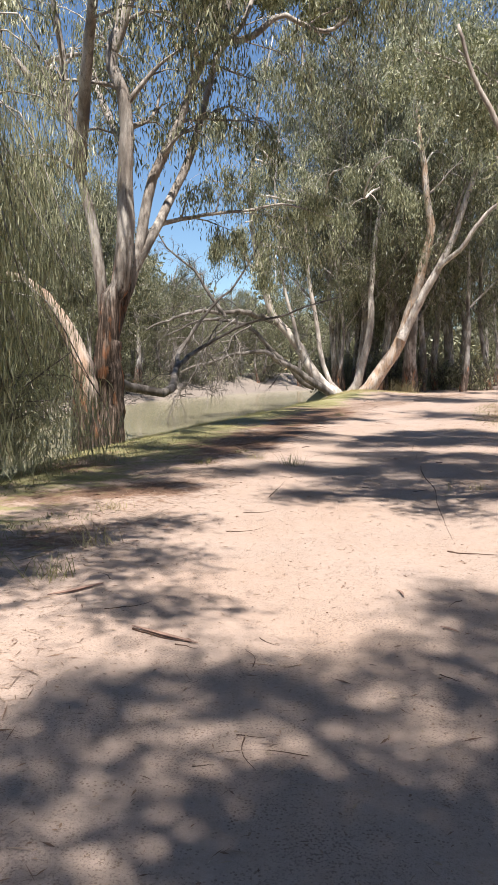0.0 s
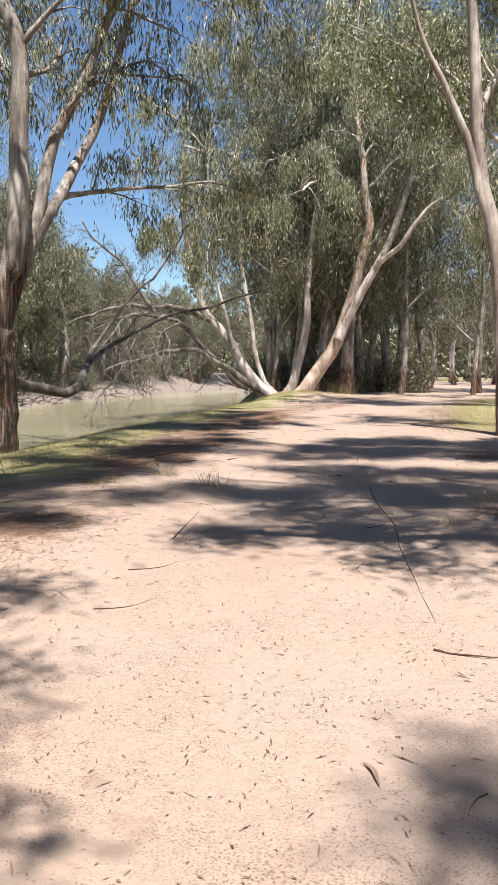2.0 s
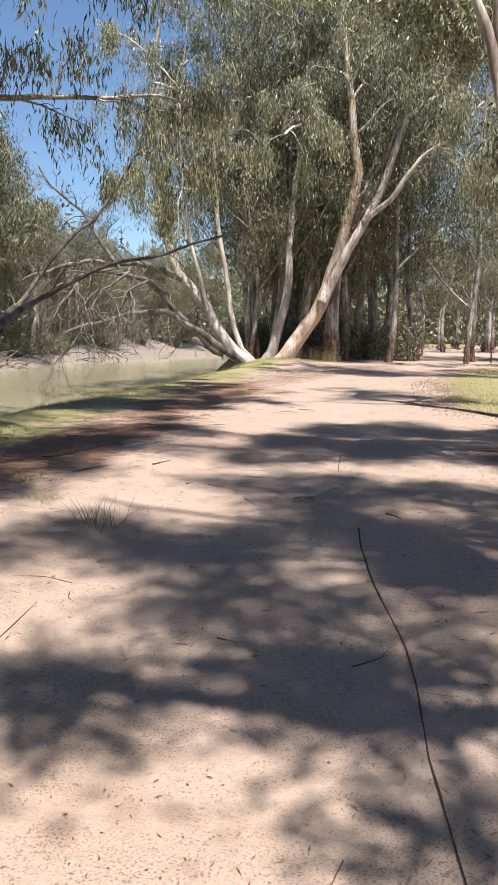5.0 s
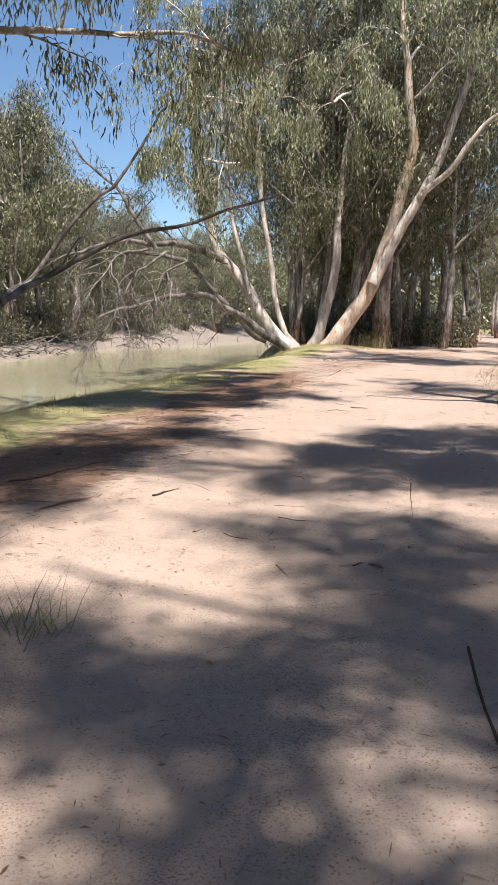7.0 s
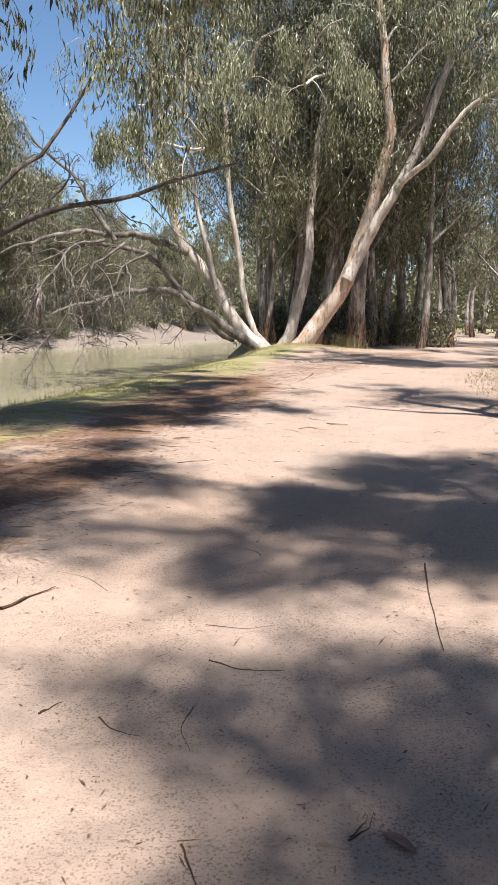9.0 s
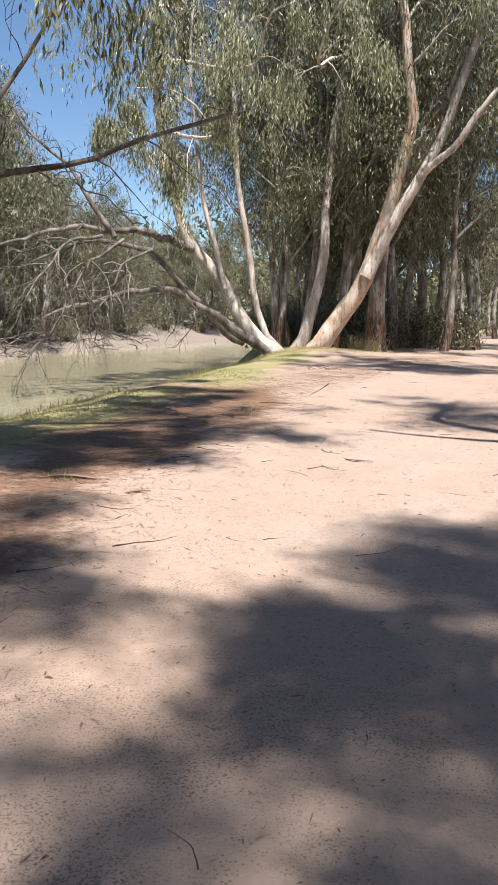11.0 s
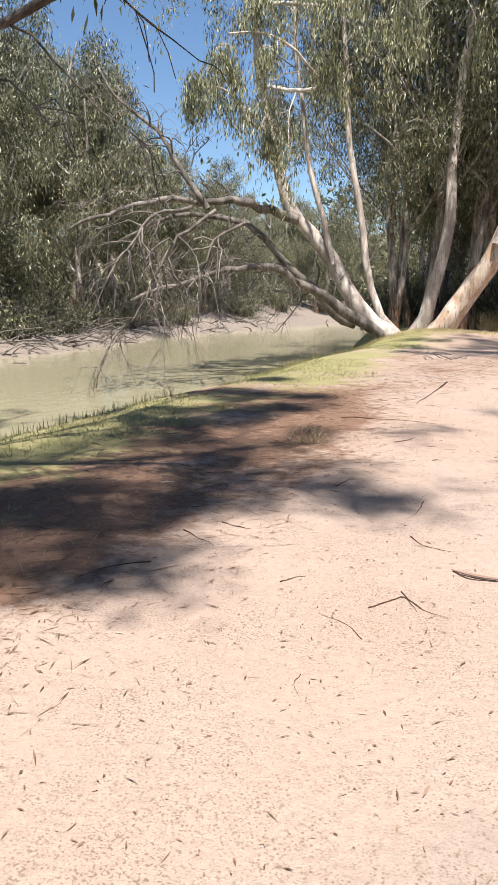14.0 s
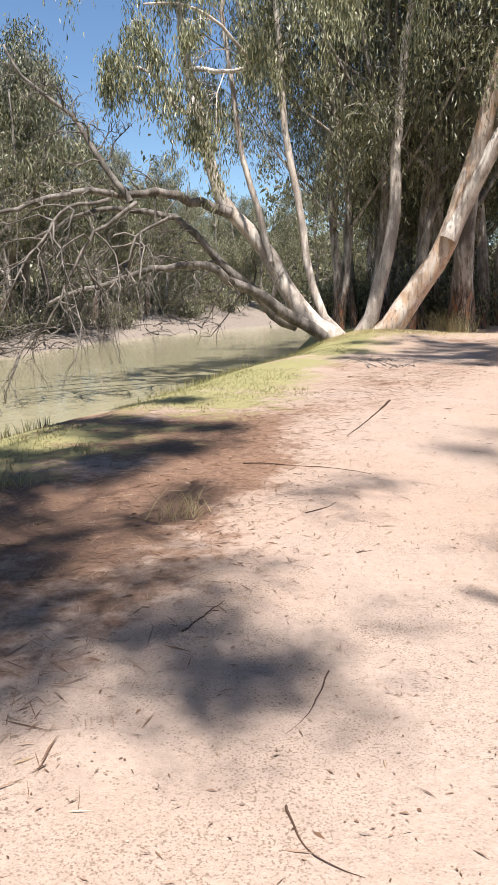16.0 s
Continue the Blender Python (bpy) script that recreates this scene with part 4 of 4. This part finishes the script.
def litter(n, size, wide, share, label, side=0.0):
    """Fallen leaves and bark strips over the ground, thickest away from the wheel track."""
    y = 1 + 44 * rng.uniform(0, 1, n) ** 1.3
    x = smooth_line(y, PATH_Y, PATH_X) + rng.normal(side, 2.6 - 0.5 * abs(side), n)
    off = path_off(x, y)
    dens = share + (1 - share) * smooth(off, 1.2, 2.6) * np.clip(0.65 + 1.1 * wave(x, y, 0.55, 13), 0, 1)
    k = (rng.uniform(0, 1, n) < dens) & (x > smooth_line(y, NEAR_Y, NEAR_X) + 0.2)
    x, y = x[k], y[k]
    n = len(x)
    p = np.stack([x, y, height(x, y) + 0.005], 1)
    a = rng.uniform(0, 2 * np.pi, n)
    ln = rng.gamma(1.6, size, n)[:, None] + size * 0.5
    d = np.stack([np.cos(a), np.sin(a), rng.normal(0, 0.08, n)], 1)
    sd = np.stack([-np.sin(a), np.cos(a), rng.normal(0, 0.5, n)], 1) * (wide * rng.uniform(0.5, 1.3, n))[:, None]
    lift = np.stack([np.zeros(n), np.zeros(n), rng.uniform(0.0, wide, n)], 1)
    v = np.stack([p - d * ln, p + sd + lift, p + d * ln, p - sd + lift], 1).reshape(-1, 3)
    tagged(mesh_object("leaf_litter", v, np.arange(4 * n).reshape(n, 4), DRYLEAF, smooth=False), label, "leaf litter", kind="stuff")


litter(120000, 0.006, 0.003, 0.3, "fine crumbs of bark and leaf on the sandy track")
litter(52000, 0.022, 0.0032, 0.005, "dry brown gum leaves and bark strips on sand")
litter(70000, 0.021, 0.0022, 0.0, "thin reddish-brown twigs and bark shreds under the bank trees", -2.4)
litter(30000, 0.02, 0.0024, 0.0, "thin brown twigs and bark shreds on the shaded verge", 2.4)


def stick(points, thick, label="dry brown twig lying on the sandy track", group="fallen sticks"):
    r = thick * 0.42
    pts = [(x, y, on_ground(x, y) + r * 0.8) for x, y in points]
    t = Tubes()
    t.add(bend(pts, 4 + 3 * len(pts), r * 0.5), r, r * 0.2, 6, 0.12)
    return tagged(t.make("fallen_stick", STICK), label, "stick", group)


for line, r in (
    ([(2.60, 11.40), (2.49, 10.90), (2.36, 10.07), (2.28, 9.29), (2.16, 8.68), (2.06, 8.23), (1.91, 7.4), (1.76, 6.45)], 0.017),
    ([(3.26, 14.95), (3.12, 14.43), (3.02, 13.98), (2.96, 13.74)], 0.016),
    ([(3.79, 22.41), (3.75, 22.26), (3.70, 22.11), (3.62, 21.98)], 0.009),
    ([(3.62, 21.61), (3.65, 21.50), (3.70, 21.40), (3.82, 21.33)], 0.010),
    ([(5.05, 29.90), (4.58, 28.33), (4.26, 27.26)], 0.03),
    ([(3.76, 24.55), (3.87, 24.65), (3.99, 24.84)], 0.011),
    ([(3.17, 22.72), (3.24, 22.87), (3.33, 23.04)], 0.014),
    ([(3.26, 26.12), (3.60, 26.06), (3.98, 25.92), (4.33, 25.66)], 0.016),
    ([(4.03, 23.79), (4.13, 23.85)], 0.010),
    ([(3.31, 20.47), (3.43, 20.58), (3.49, 20.62), (3.55, 20.48), (3.66, 20.36)], 0.011),
    ([(3.48, 20.70), (3.51, 20.55), (3.53, 20.44)], 0.009),
    ([(3.78, 21.01), (3.84, 20.91), (4.03, 20.86)], 0.012),
    ([(2.88, 20.71), (2.95, 20.78), (3.01, 20.82)], 0.009),
    ([(2.24, 21.49), (2.36, 21.33), (2.47, 21.20)], 0.012),
    ([(2.45, 21.68), (2.61, 21.56), (2.76, 21.59)], 0.012),
    ([(1.54, 18.78), (1.70, 18.68), (1.83, 18.71)], 0.012),
    ([(1.77, 17.78), (1.90, 17.85), (2.02, 17.89), (2.15, 18.01)], 0.011),
    ([(2.70, 18.05), (2.76, 18.09), (2.82, 18.12)], 0.009),
    ([(1.85, 12.58), (1.87, 12.49), (1.90, 12.39)], 0.010),
    ([(2.31, 12.59), (2.35, 12.63), (2.38, 12.68)], 0.008),
    ([(1.34, 13.30), (1.41, 13.39)], 0.010),
    ([(1.00, 14.18), (1.12, 14.36), (1.20, 14.48)], 0.022),
    ([(-0.25, 14.66), (-0.07, 14.78), (0.16, 15.12), (0.40, 15.53)], 0.018),
    ([(1.41, 9.39), (1.50, 9.33)], 0.010),
    ([(2.94, 11.85), (3.00, 11.61)], 0.016),
    ([(0.06, 4.05), (0.09, 3.99), (0.16, 3.93)], 0.008),
    # short dark bar across the sand, built as a thin tapered rod
    ([(1.61, 6.05), (1.75, 5.95), (1.98, 5.86)], 0.018),
    ([(-0.39, 3.88), (-0.33, 3.87), (-0.27, 3.84)], 0.010),
    ([(0.23, 8.62), (0.37, 9.34), (0.48, 9.91)], 0.012),
    ([(-0.64, 4.07), (-0.46, 3.96), (-0.29, 3.92)], 0.016),
    ([(-0.05, 2.92), (0.08, 2.90)], 0.006),
    ([(0.92, 3.54), (1.00, 3.45)], 0.008),
    ([(-0.21, 2.67), (-0.13, 2.69)], 0.006),
):
    stick(line, r)

random.seed(9)
for i in range(70):
    y = 2 + 30 * random.random()
    x = smooth_line(np.array(y), PATH_Y, PATH_X) + random.gauss(-1.2, 1.8)
    if x < smooth_line(np.array(y), NEAR_Y, NEAR_X) + 0.4:
        continue
    a, l = random.uniform(0, 6.3), random.uniform(0.12, 0.5)
    c, sn = math.cos(a) * l / 2, math.sin(a) * l / 2
    stick([(x - c, y - sn), (x + sn * 0.25, y - c * 0.25), (x + c, y + sn)], random.uniform(0.004, 0.009))


def debris(points, n, size, label, name="branch_pile"):
    e = thing(name, label, "branch pile")
    for j in range(n):
        i = rng.integers(0, len(points))
        x, y = points[i][0] + rng.normal(0, size * 0.7), points[i][1] + rng.normal(0, size * 0.5)
        a, l = rng.uniform(0, 2 * np.pi), size * rng.uniform(0.5, 1.6)
        z = on_ground(x, y)
        d = np.array([np.cos(a), np.sin(a) * 0.6, rng.uniform(-0.05, 0.45)]) * l
        t = Tubes()
        p = np.array([x, y, z + 0.02])
        t.add(bend([p, p + d * 0.5 + rng.normal(0, 0.08 * l, 3), p + d + (0, 0, -0.1 * l)], 7), 0.022 * size * rng.uniform(0.6, 2), 0.008 * size, 5)
        t.make("branch", BARK_DEAD, e)


debris([(5.65, 36.57), (5.76, 35.14)], 30, 0.38, "small heap of dry pale twigs on the shaded mound")
FALLEN = [(-16.2, 47.0), (-15.0, 52.0), (-13.4, 56.5), (-12.9, 59.5), (-11.9, 66), (-12.6, 62), (-11.8, 70), (-10.6, 78), (-8, 86), (-4, 95)]
for i, (x, y) in enumerate(FALLEN):
    debris([(x - 0.5, y), (x - 2, y + 2), (x - 1.5, y - 2)], 26, 2.2, "tangled dead grey branches fallen on the muddy bank")


def marker_post(x, y):
    t = Tubes()
    z = on_ground(x, y)
    e = thing("marker_post", "small dark marker post beside the far track", "post", (x, y, z))
    t.add(bend([(0, 0, -0.05), (0, 0, 0.5), (0, 0, 1.05)], 4), 0.06, 0.055, 8, 0.01)
    t.make("post", STICK, e)
    t = Tubes()
    t.add(bend([(-0.14, 0, 0.98), (0, -0.02, 1.0), (0.14, 0, 0.98)], 4), 0.07, 0.07, 6, 0.01)
    t.make("cap", STICK, e)


marker_post(22.5, 55.0)


def bark_strip(points, wide, label):
    """A curled ribbon of shed bark."""
    line = bend([(x, y, on_ground(x, y) + 0.012) for x, y in points], 12)
    t = np.gradient(line, axis=0)
    side = np.stack([-t[:, 1], t[:, 0], np.zeros(12)], 1)
    side /= np.linalg.norm(side, axis=1)[:, None]
    w = wide * np.sin(np.linspace(0.25, 2.9, 12))[:, None]
    curl = np.array([0, 0, 1.0])
    rows = [line - side * w + curl * w * 0.7, line - side * w * 0.5, line + side * w * 0.5, line + side * w + curl * w * 0.9]
    under = [q - curl * 0.003 for q in rows[::-1]]
    ring = np.stack(rows + under, 1)
    a = np.arange(11 * 8).reshape(11, 8)
    b = np.roll(a, -1, 1)
    f = np.stack([a, b, b + 8, a + 8], -1).reshape(-1, 4)
    return tagged(mesh_object("bark_strip", ring.reshape(-1, 3), f, SHED), label, "bark strip", "shed bark strips")


SHED = wood_material("shed_bark", (0.20, 0.13, 0.105), (0.42, 0.27, 0.22))
for line, wide in (
    ([(3.77, 21.01), (3.83, 20.95), (3.92, 20.90), (4.04, 20.88)], 0.009),
    ([(-0.65, 4.10), (-0.46, 3.98), (-0.27, 3.90)], 0.011),
    ([(-1.28, 4.71), (-1.13, 4.79), (-0.97, 4.96)], 0.014),
    ([(2.40, 12.59), (2.43, 12.56), (2.47, 12.51)], 0.015),
    ([(2.02, 20.54), (2.06, 20.60)], 0.012),
    ([(0.91, 19.74), (1.11, 19.81), (1.44, 19.68)], 0.018),
    ([(1.70, 19.16), (1.79, 19.22), (1.90, 19.25)], 0.014),
    ([(0.98, 4.94), (1.00, 4.88), (1.00, 4.79)], 0.008),
    ([(1.09, 4.21), (1.13, 4.17), (1.17, 4.12)], 0.007),
    ([(0.20, 13.62), (0.35, 13.88), (0.53, 14.07)], 0.016),
):
    bark_strip(line, wide, "curled strip of shed pinkish-brown bark on the sand")
